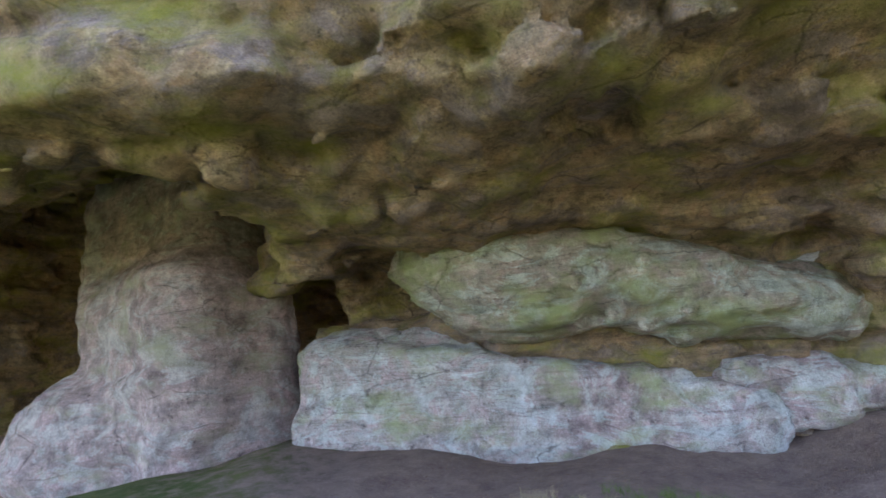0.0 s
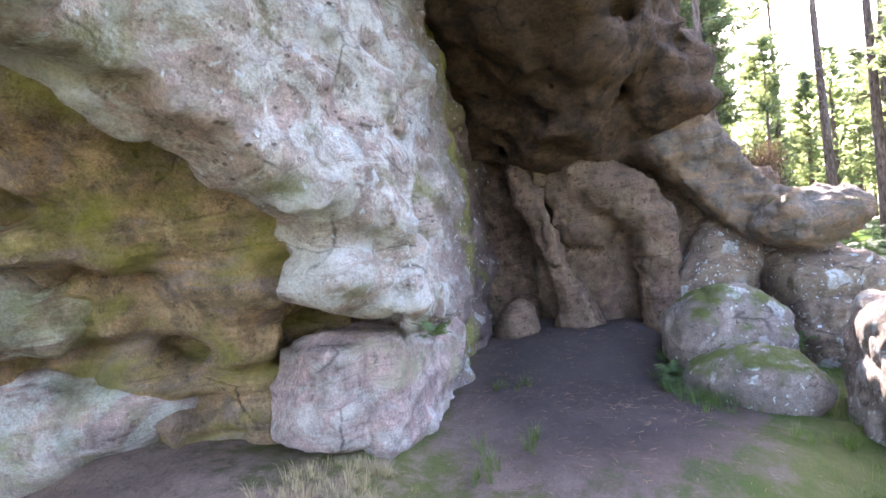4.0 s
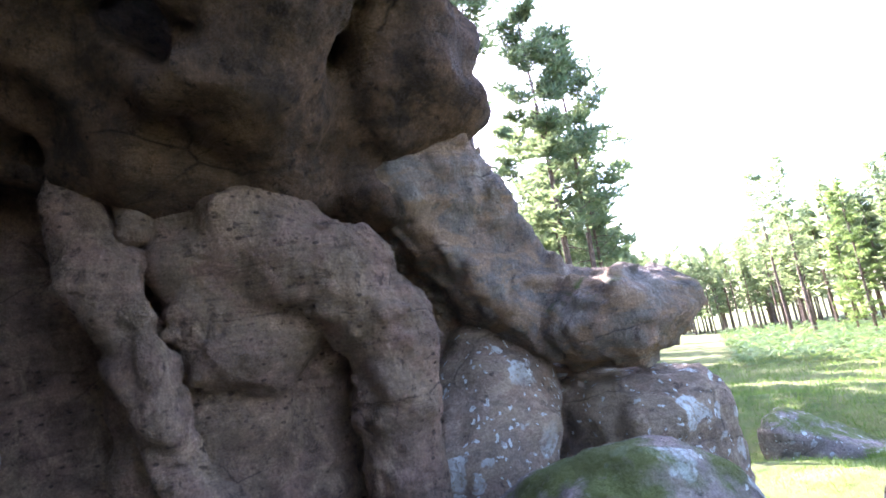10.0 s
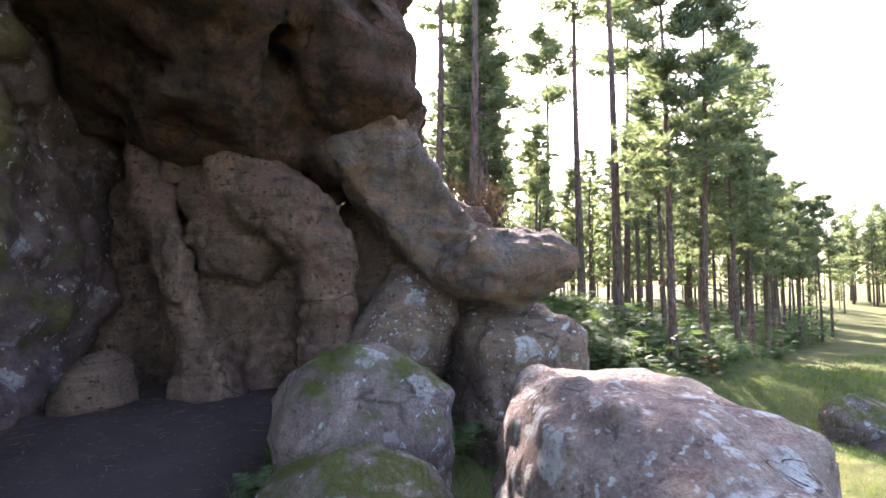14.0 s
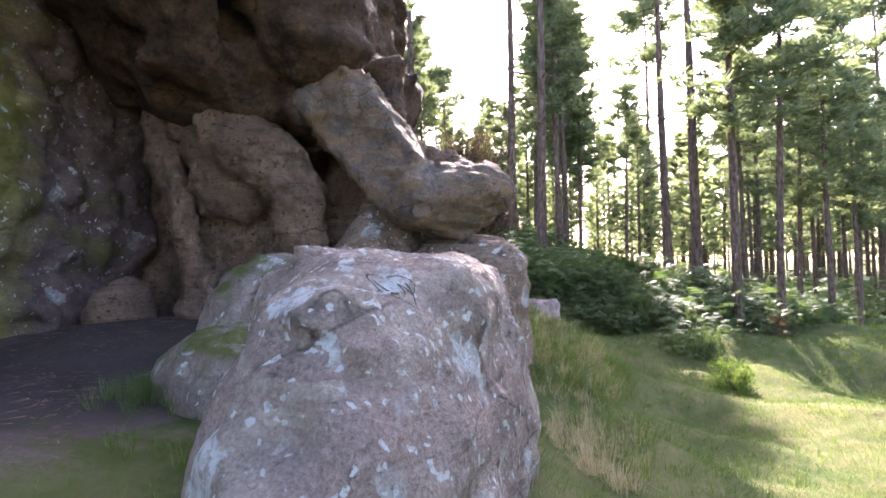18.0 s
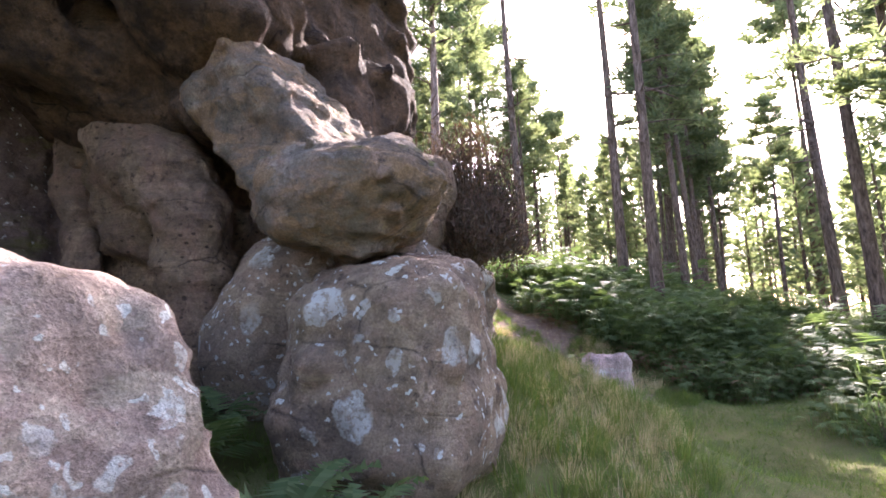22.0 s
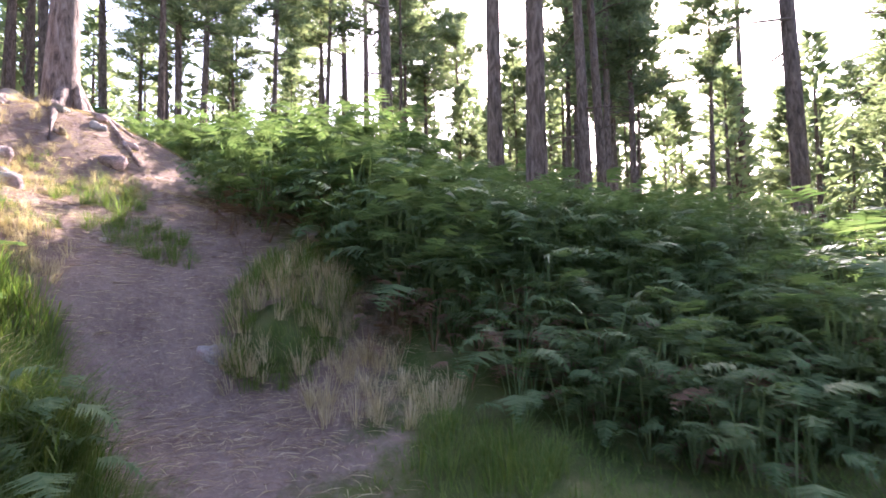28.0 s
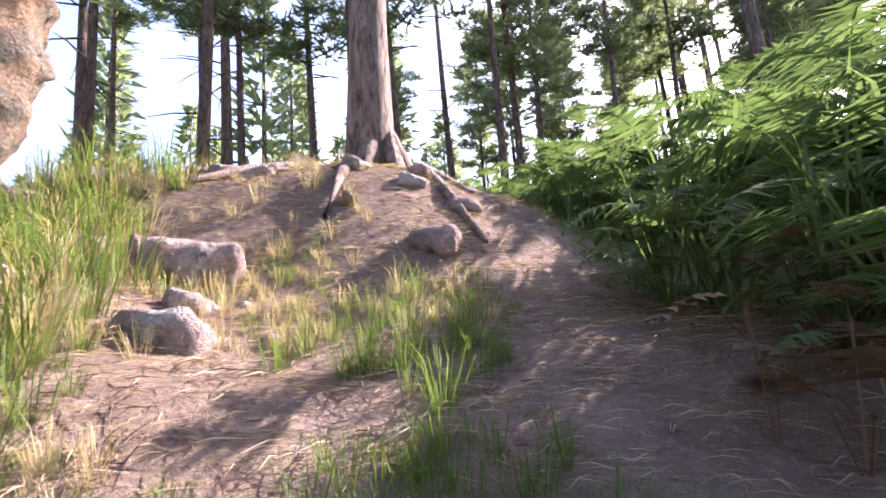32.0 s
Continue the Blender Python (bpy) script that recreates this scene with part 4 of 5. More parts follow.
def frond(r, pairs=11, length=1.0):
    """A bracken frond along +y, arching down: thin stalk and tapering pinnae as triangles."""
    v, f = [], []

    def spine(t):
        return np.array([0.0, length * t * (1 - 0.12 * t), length * (0.75 * t - 0.72 * t * t)])
    for k in range(5):
        a, b = spine(k / 5), spine((k + 1) / 5)
        n = len(v)
        v += [a + (-0.006, 0, 0), a + (0.006, 0, 0), b]
        f.append((n, n + 1, n + 2))
    for k in range(pairs):
        t = 0.28 + 0.72 * k / pairs
        base = spine(t)
        size = length * 0.36 * (1 - (k / pairs) ** 1.15) + 0.03
        for side in (-1, 1):
            tip = base + np.array([side * size, size * 0.28, -0.18 * size + r.uniform(-0.04, 0.04)])
            w = np.array([0, 0.42 * length / pairs, 0])
            n = len(v)
            v += [base - w, tip, base + w]
            f.append((n, n + 1, n + 2))
    return np.array(v), np.array(f)


def fern_plant(r, pairs=16, count=6):
    """Several fronds that lean outwards and droop from upright stalks on one root."""
    vs, fs, n = [], [], 0
    for k in range(count):
        v, f = frond(r, pairs, r.uniform(0.4, 0.7))
        yaw = 2 * math.pi * k / count + r.uniform(-0.5, 0.5)
        v = turned(v, yaw, r.uniform(-0.5, 0.6))
        rise, out = r.uniform(0.2, 0.95), r.uniform(0.05, 0.3)
        top = np.array([-math.sin(yaw) * out, math.cos(yaw) * out, rise])
        side = np.array([math.cos(yaw), math.sin(yaw), 0]) * 0.008
        v = np.concatenate([v + top, [-side - (0, 0, 0.1), side - (0, 0, 0.1), top + side, top - side]])
        f = np.concatenate([f, [(len(v) - 4, len(v) - 3, len(v) - 2), (len(v) - 4, len(v) - 2, len(v) - 1)]])
        vs.append(v)
        fs.append(f + n)
        n += len(v)
    return np.concatenate(vs), np.concatenate(fs)


PLANTS = [fern_plant(rng) for _ in range(7)]
FAR_PLANTS = [fern_plant(rng, 7, 5) for _ in range(5)]


def scatter(name, kinds, xy, z, scale, material, label, category, lean=0.25):
    """Many copies of small meshes joined into one object of stuff."""
    vs, fs, n = [], [], 0
    pick = rng.integers(0, len(kinds), len(xy))
    for k, (v, f) in enumerate(kinds):
        m = pick == k
        count = int(m.sum())
        if not count:
            continue
        yaw, tilt = rng.uniform(0, 2 * np.pi, (count, 1)), rng.uniform(-lean, lean, (count, 1))
        w = turned(np.repeat(v[None], count, 0), yaw, tilt) * scale[m][:, None, None]
        w += np.stack([xy[m, 0], xy[m, 1], z[m]], -1)[:, None]
        vs.append(w.reshape(-1, 3))
        fs.append((f[None] + n + len(v) * np.arange(count)[:, None, None]).reshape(-1, f.shape[1]))
        n += count * len(v)
    ob = link_mesh(name, np.concatenate(vs), np.concatenate(fs), material, smooth=False)
    return tagged(ob, label, category, kind="stuff")


def spread(count, lo, hi, keep):
    xy = rng.uniform(lo, hi, (count, 2))
    return xy[keep(xy[:, 0], xy[:, 1])]


def bank(x, y):
    """The bracken bank between the clearing, the path and the wood."""
    right_of_path = x > np.maximum(18.1 + 0.3 * (y + 6.6), 18.75 + 0.75 * (y + 5.5))
    above_clearing = x > 16.75 - 0.06 * (y + 8) + 0.3 * np.sin(1.7 * y)
    return right_of_path & above_clearing & (y > -13.5 - 0.9 * (x - 18)) & (y < 2)


xy = spread(16000, (16, -15), (25, 0), bank)
gap = lumps(np.stack([xy[:, 0], xy[:, 1], 0 * xy[:, 0]], -1), 1.3, 2, 5)
xy = xy[gap > -0.7][:3700]
near_edge = np.clip((xy[:, 0] - 16.3 - 0.75 * np.maximum(xy[:, 1] + 6.9, 0)) / np.where(xy[:, 1] > -7, 2.2, 1.4), 0.4, 1)
scatter("bracken", PLANTS, xy, ground_z(xy[:, 0], xy[:, 1]), near_edge * np.interp(xy[:, 1], [-11, -8, -6, -3], [0.5, 0.62, 0.8, 0.7]) * rng.uniform(0.75, 1.25, len(xy)), FERN, "dense green bracken covering the bank", "bracken")
xy = spread(9000, (22, -30), (45, 8), lambda x, y: (x + 0.9 * y > 7) & (x > 24.5))[:1500]
scatter("bracken", FAR_PLANTS, xy, ground_z(xy[:, 0], xy[:, 1]), rng.uniform(0.8, 1.4, len(xy)), FERN, "bracken under the pine trees", "bracken")
def far_slope(x, y):
    d, a = np.hypot(x - 10.4, y + 8.8), np.degrees(np.arctan2(x - 10.4, -(y + 8.8)))
    return (a > -15) & (a < 40) & (d > 13 + 0.25 * np.maximum(0, a)) & (d < 31 + 1.2 * np.maximum(0, a - 18))


xy = spread(16000, (-4, -55), (45, -15), far_slope)[:2300]
scatter("bracken", FAR_PLANTS, xy, ground_z(xy[:, 0], xy[:, 1]) - 0.2, rng.uniform(0.5, 0.85, len(xy)), FERN, "low bracken over the far slope", "bracken")
xy = spread(9000, (16, -24), (34, -10.5), lambda x, y: (x > 17.0 + 0.95 * (-y - 11.5)) & (x < 21.5 + 0.95 * (-y - 11.5)))[:520]
scatter("bracken", FAR_PLANTS, xy, ground_z(xy[:, 0], xy[:, 1]) - 0.1, rng.uniform(0.55, 0.95, len(xy)), FERN, "bracken along the edge of the wood", "bracken")
xy = spread(260, (15.6, -12.5), (18.2, -7.5), bank)[:60]
scatter("dead_bracken", PLANTS, xy, ground_z(xy[:, 0], xy[:, 1]) - 0.1, rng.uniform(0.3, 0.5, len(xy)), FERN_DRY, "brown withered bracken at the bank foot", "bracken")


def blades(count, h0, h1, spreadr):
    """A tuft of bent grass blades."""
    vs, fs = [], []
    for k in range(count):
        a, h, w = rng.uniform(0, 2 * np.pi), rng.uniform(h0, h1), rng.uniform(0.0022, 0.0048)
        out = rng.uniform(0.2, 1.05) * h
        d = np.array([math.cos(a), math.sin(a), 0])
        side = np.array([-d[1], d[0], 0]) * w
        b = d * rng.uniform(0, spreadr) + (0, 0, -0.03)
        m = b + d * out * 0.35 + (0, 0, h * 0.65)
        t = b + d * out + (0, 0, h * rng.uniform(0.55, 1.0))
        n = 5 * k
        vs += [b - side, b + side, m - side * 0.8, m + side * 0.8, t]
        fs += [(n, n + 1, n + 3), (n, n + 3, n + 2), (n + 2, n + 3, n + 4)]
    return np.array(vs), np.array(fs)


TURF = []
for _ in range(6):
    tv, tf = blades(24, 0.035, 0.095, 0.2)
    tf = np.arange(24)[:, None] * 5 + np.array([(0, 1, 4)])
    TURF.append((tv, tf))
TALL = [blades(30, 0.18, 0.55, 0.13) for _ in range(6)]


def meadow(x, y):
    return (bare_at(x, y) < 0.45) & (x + 0.32 * (y + 9.3) < 17.7) & (y < -5.6 + 0.12 * (x - 9))


xy = spread(60000, (3.5, -17), (17.5, -5), meadow)[:15000]
scatter("grass", TURF, xy, ground_z(xy[:, 0], xy[:, 1]), rng.uniform(0.7, 1.3, len(xy)), GRASS, "short green grass of the clearing", "grass")
xy = spread(9000, (6, -30), (30, -14), lambda x, y: x + 0.6 * y < 11)[:3000]
scatter("grass", TURF, xy, ground_z(xy[:, 0], xy[:, 1]), rng.uniform(2.0, 3.6, len(xy)), GRASS, "rough grass of the far clearing", "grass")


def straw_here(x, y):
    side = (np.hypot((x - 12.4) / 1.9, (y + 7.3) / 1.0) < 1) | (np.hypot((x - 9.6) / 0.9, (y + 7.9) / 0.6) < 1)
    slope = ((np.hypot((x - 16.9) / 0.8, (y + 4.2) / 1.1) < 1) & (y > -4.9)) | (np.hypot((x - 15.4) / 0.7, (y + 6.9) / 0.9) < 1)
    return side | slope | (np.hypot((x - 9.4) / 0.8, (y + 13.6) / 0.7) < 1) | (np.hypot((x - 13.6) / 1.0, (y + 7.4) / 0.7) < 1)


def off_route(x, y):
    """Away from where people walk."""
    route = np.array([(4.5, -6.6), (7, -8), (10.3, -8.8), (12.5, -9.1), (15, -8.4), (16.5, -7.1), (17.3, -5.8), (18.4, -3.4)])
    far = np.full(len(x), 9.0)
    for (ax, ay), (bx, by) in zip(route[:-1], route[1:]):
        t = np.clip(((x - ax) * (bx - ax) + (y - ay) * (by - ay)) / ((bx - ax) ** 2 + (by - ay) ** 2), 0, 1)
        far = np.minimum(far, np.hypot(x - ax - t * (bx - ax), y - ay - t * (by - ay)))
    return far > 0.55


xy = spread(12000, (8, -15.5), (18.2, -2), lambda x, y: straw_here(x, y) & off_route(x, y))[:2600]
scatter("dry_grass", TALL, xy, ground_z(xy[:, 0], xy[:, 1]), rng.uniform(0.2, 0.5, len(xy)), STRAW, "tall straw-coloured grass on the banks", "grass")
xy = spread(9000, (8, -15.5), (18.4, -2), lambda x, y: straw_here(x - 0.3, y + 0.2) & off_route(x, y))[:700]
scatter("grass", TALL, xy, ground_z(xy[:, 0], xy[:, 1]), rng.uniform(0.35, 0.7, len(xy)), GRASS, "long green grass mixed with straw", "grass")
tufts = np.array([(6.9, -3.35), (7.2, -3.4), (8.6, -3.25), (8.3, -4.9), (8.2, -5.2), (8.9, -4.8), (7.7, -5.5), (6.4, -5.9), (6.2, -6.2), (5.9, -6.4), (17.75, -5.4), (17.6, -5.95), (17.65, -5.1), (17.7, -5.7), (17.0, -5.2)])
xy = np.repeat(tufts, 7, 0) + rng.normal(0, 0.13, (7 * len(tufts), 2))
scatter("grass", TALL, xy, ground_z(xy[:, 0], xy[:, 1]), rng.uniform(0.2, 0.4, len(xy)), GRASS, "grass tufts on the bare earth", "grass")

# grassy mound below the bracken and growth beside the path
def clump(name, kinds, cx, cy, rx, ry, count, size, material, label, category, lift=0.0):
    a, q = rng.uniform(0, 2 * np.pi, count), rng.uniform(0, 1, count) ** 0.5
    xy = np.stack([cx + rx * q * np.cos(a), cy + ry * q * np.sin(a)], -1)
    return scatter(name, kinds, xy, ground_z(xy[:, 0], xy[:, 1]) + lift * (1 - q * q), rng.uniform(*size, count), material, label, category)


mound = rock("grassy_mound", [("+", ("ball", (17.62, -6.85, -0.3), (0.4, 0.36, 0.34)))], (17.0, -7.5, -0.9), (18.3, -6.2, 0.4), 0.05, GROUND, ((0.5, 0.06), (0.2, 0.02)), 0.0, 131)
tagged(mound, "earth hump overgrown with long grass beside the path", "mound")
clump("grass", TALL, 17.62, -6.87, 0.5, 0.42, 170, (0.2, 0.45), GRASS, "long grass hanging over the hump", "grass", 0.3)
clump("dry_grass", TALL, 17.58, -6.87, 0.5, 0.4, 120, (0.2, 0.5), STRAW, "dry stalks on the hump", "grass", 0.3)
clump("grass", TALL, 16.35, -5.95, 0.36, 0.36, 300, (0.25, 0.6), GRASS, "lush grass below the upright boulder", "grass")
clump("dry_grass", TALL, 16.75, -5.6, 0.3, 0.35, 60, (0.15, 0.35), STRAW, "seeding straw grass below the upright boulder", "grass")
clump("grass", TALL, 15.6, -6.6, 0.6, 0.5, 320, (0.3, 0.6), GRASS, "long grass on the bank edge", "grass")
clump("grass", TALL, 8.55, -4.95, 0.45, 0.35, 60, (0.2, 0.4), FERN, "green weeds beside the boulders", "weeds")
clump("grass", TALL, 9.1, -4.75, 0.5, 0.2, 50, (0.2, 0.4), FERN, "green weeds in front of the mossy boulder", "weeds")
clump("dry_grass", TALL, 5.9, -2.6, 0.8, 0.5, 160, (0.15, 0.3), STRAW, "bleached grass on the bare earth", "grass")
clump("dry_grass", TALL, 2.2, 1.2, 0.9, 0.9, 120, (0.15, 0.3), STRAW, "bleached grass tufts by the cliff", "grass")
clump("grass", TALL, 3.0, 0.2, 0.8, 0.8, 90, (0.15, 0.3), GRASS, "thin green grass by the cliff", "grass")
clump("dry_grass", TALL, 11.7, -13.3, 1.0, 0.9, 70, (0.2, 0.5), STRAW, "dry grass clump in the clearing", "grass")
clump("grass", TALL, 11.7, -13.0, 1.1, 1.0, 170, (0.2, 0.5), GRASS, "rough green grass beside the fallen boulder", "grass")
clump("grass", TALL, 15.9, -6.72, 0.26, 0.26, 240, (0.45, 0.85), GRASS, "lush long grass at the edge of the path", "grass")
clump("dry_grass", TALL, 16.02, -6.35, 0.22, 0.22, 80, (0.35, 0.65), STRAW, "straw stalks among the lush grass", "grass")
clump("bracken", PLANTS, 15.8, -6.9, 0.2, 0.12, 8, (0.32, 0.44), FERN, "bracken among the lush grass by the path", "bracken")
clump("bracken", PLANTS, 16.76, -5.3, 0.1, 0.1, 4, (0.2, 0.28), FERN, "small fern beside the upright boulder", "fern")
clump("grass", TURF, 6.4, -5.7, 0.8, 0.45, 260, (1.0, 1.8), GRASS, "green grass at the edge of the bare earth", "grass")
clump("bracken", PLANTS, 17.35, -8.55, 0.35, 0.35, 10, (0.4, 0.55), FERN, "bracken spilling over the foot of the bank", "bracken")
clump("bracken", PLANTS, 17.15, -9.2, 0.35, 0.35, 9, (0.35, 0.5), FERN, "bracken spilling over the foot of the bank", "bracken")
clump("bracken", PLANTS, 15.51, -10.31, 0.4, 0.4, 9, (0.35, 0.5), FERN, "dark bracken spreading from the bank into the grass", "bracken")
clump("bracken", PLANTS, 16.06, -10.05, 0.4, 0.4, 9, (0.35, 0.5), FERN, "dark bracken spreading from the bank into the grass", "bracken")
clump("bracken", PLANTS, 16.11, -11.05, 0.4, 0.4, 8, (0.35, 0.5), FERN, "dark bracken spreading from the bank into the grass", "bracken")
clump("bracken", PLANTS, 18.0, -7.6, 0.3, 0.35, 8, (0.35, 0.5), FERN, "bracken leaning over the path", "bracken")
clump("dead_bracken", PLANTS, 17.55, -7.7, 0.3, 0.35, 10, (0.25, 0.4), FERN_DRY, "brown withered bracken at the turn of the path", "bracken")
clump("grass", TALL, 16.85, -8.2, 0.3, 0.3, 70, (0.25, 0.5), GRASS, "grass tufts at the foot of the bracken", "grass")
clump("dry_grass", TALL, 17.2, -7.6, 0.3, 0.4, 50, (0.25, 0.5), STRAW, "straw stalks at the foot of the bracken", "grass")
clump("grass", TALL, 15.7, -6.95, 0.42, 0.35, 260, (0.3, 0.6), GRASS, "lush sunlit grass at the foot of the bank", "grass")
clump("bracken", PLANTS, 15.6, -6.65, 0.25, 0.2, 6, (0.3, 0.42), FERN, "young bracken in the lush grass", "bracken")
clump("bracken", PLANTS, 15.5, -6.7, 0.35, 0.3, 8, (0.35, 0.5), FERN, "bracken at the foot of the bank", "bracken")
clump("dead_bracken", FAR_PLANTS, 18.4, -6.2, 0.5, 0.5, 14, (0.25, 0.4), FERN_DRY, "withered bracken litter at the edge of the path", "bracken")
clump("grass", TALL, 17.55, -5.75, 0.25, 0.4, 60, (0.15, 0.35), GRASS, "grass strip in the middle of the path", "grass")
clump("grass", TALL, 17.95, -5.0, 0.3, 0.3, 50, (0.15, 0.35), GRASS, "grass tuft on the slope", "grass")
for cx, cy in ((17.0, -4.75), (16.95, -5.35), (17.6, -4.75), (17.35, -4.4), (16.85, -5.0), (17.75, -4.45), (18.15, -4.9), (17.2, -3.9)):
    clump("dry_grass", TALL, cx, cy, 0.22, 0.2, 45, (0.08, 0.22), STRAW, "tuft of bleached grass on the sunlit slope", "grass")
    clump("grass", TALL, cx + 0.1, cy - 0.05, 0.18, 0.15, 22, (0.08, 0.22), GRASS, "green blades in a slope tuft", "grass")
clump("bracken", PLANTS, 10.2, -13.5, 0.9, 0.7, 26, (0.25, 0.45), FERN, "low weeds among the dry grass", "weeds")
clump("dry_grass", TALL, 17.5, -4.0, 0.9, 1.0, 160, (0.1, 0.3), STRAW, "short bleached grass on the sunlit slope", "grass")
stem = (np.array([(-0.07, -0.0012, 0.004), (0.0, -0.0014, 0.014), (0.07, 0.0, 0.006), (0.0, 0.0014, 0.016)]), np.array([(0, 1, 3), (1, 2, 3)]))
xy = spread(60000, (15.8, -8.0), (20.4, -1.5), lambda x, y: bare_at(x, y) > rng.uniform(0.1, 0.8, len(x)))[:13000]
scatter("straw_litter", [stem], xy, ground_z(xy[:, 0], xy[:, 1]) + 0.004, rng.uniform(0.3, 1.0, len(xy)), STRAW, "dead grass stems lying on the slope", "litter", 0.3)
xy = spread(70000, (15.4, -8.8), (20.4, -1.5), lambda x, y: bare_at(x, y) > rng.uniform(0.1, 0.7, len(x)))[:20000]
scatter("needle_litter", [stem], xy, ground_z(xy[:, 0], xy[:, 1]) + 0.002, rng.uniform(0.2, 0.9, len(xy)), LITTER, "reddish brown fallen needles on the path", "litter", 0.3)

needle = (np.array([(-0.05, -0.002, 0.004), (0.05, -0.003, 0.006), (0.045, 0.003, 0.01), (-0.045, 0.002, 0.004)]), np.array([(0, 1, 2), (0, 2, 3)]))
xy = spread(60000, (2, -8.5), (20, 3), lambda x, y: bare_at(x, y) > rng.uniform(0.1, 0.9, len(x)))[:14000]
scatter("needle_litter", [needle], xy, ground_z(xy[:, 0], xy[:, 1]) + 0.004, rng.uniform(0.25, 0.8, len(xy)), LITTER, "fallen pine needles and twigs on the soil", "litter", 0.3)

for x, y, z, s in ((9.9, -5.95, -0.05, 0.5), (10.2, -5.75, 0.1, 0.45), (8.75, -4.85, 0.05, 0.3), (9.0, -4.75, 0.08, 0.28), (9.55, -6.75, -0.25, 0.6), (9.75, -6.95, -0.3, 0.55), (15.95, -6.2, -0.5, 0.75),
                   (15.5, -6.6, -0.7, 0.8), (16.2, -5.6, -0.2, 0.6), (6.95, -3.0, 1.0, 0.22), (7.15, -2.95, 0.98, 0.2), (16.75, -5.3, 0.15, 0.55), (12.9, -11.0, -1.2, 0.4)):
    fern = tagged(new("fern"), "green fern growing between the boulders", "fern", "ferns by the rocks")
    for k in range(8):
        fv, ff = frond(rng, 14, rng.uniform(0.7, 1.05))
        link_mesh("frond", turned(fv, 2 * math.pi * k / 8 + rng.uniform(-0.3, 0.3), rng.uniform(0.1, 0.8)), ff, FERN, fern, smooth=False)
    fern.matrix_basis = pose(x, y, z, 0, 0, rng.uniform(0, 360)) @ Matrix.Scale(s, 4)



def sprig_bush(name, at, size, stems, sprigs, material, label):
    """A shrub of branching stems, each carrying a ragged cloud of fine sprigs."""
    bush = tagged(new(name), label, "shrub")
    at, size = np.array(at), np.array(size)
    sv, sf, pv = [], [], []
    for k in range(stems):
        a, up = rng.uniform(0, 2 * np.pi), rng.uniform(0.1, 1)
        end = np.array([math.cos(a) * (1 - 0.5 * up), math.sin(a) * (1 - 0.5 * up), up]) * size * rng.uniform(0.6, 1.15)
        v, f = tube([(0, 0, 0), end * (0.4, 0.4, 0.6), end], [0.02, 0.012, 0.004], 4)
        sf += [tuple(i + len(sv) for i in q) for q in f]
        sv += v
        c = end * rng.uniform(0.55, 1.0, (sprigs, 1)) + rng.normal(0, 0.11, (sprigs, 3)) * size.mean()
        g = rng.normal(0, 1, (sprigs, 3)) + (0, 0, 0.9) + end / np.linalg.norm(end)
        g *= rng.uniform(0.03, 0.09, (sprigs, 1)) / np.linalg.norm(g, axis=1, keepdims=True)
        s = np.cross(g, rng.normal(0, 1, (sprigs, 3)))
        s *= 0.007 / (np.linalg.norm(s, axis=1, keepdims=True) + 1e-6)
        pv.append(np.stack([c - s, c + s, c + g], 1).reshape(-1, 3))
    pv = np.concatenate(pv)
    tagged(link_mesh("stem_wood", sv, sf, BARK, bush), kind="stuff")
    tagged(link_mesh("foliage", pv, np.arange(len(pv)).reshape(-1, 3), material, bush, smooth=False), kind="stuff")
    bush.matrix_basis = pose(*at)
    return bush


sprig_bush("heather_bush", (12.6, -6.55, 1.2), (0.55, 0.55, 1.25), 75, 420, HEATH, "dark heather bush behind the perched boulder")
sprig_bush("low_bush", (13.83, -10.2, -1.1), (0.4, 0.4, 0.45), 30, 120, GRASS, "small green bush in the sunlit grass")
sprig_bush("low_bush", (15.5, -10.35, -1.1), (0.3, 0.3, 0.8), 26, 110, FERN, "bright young shrub by the bracken")


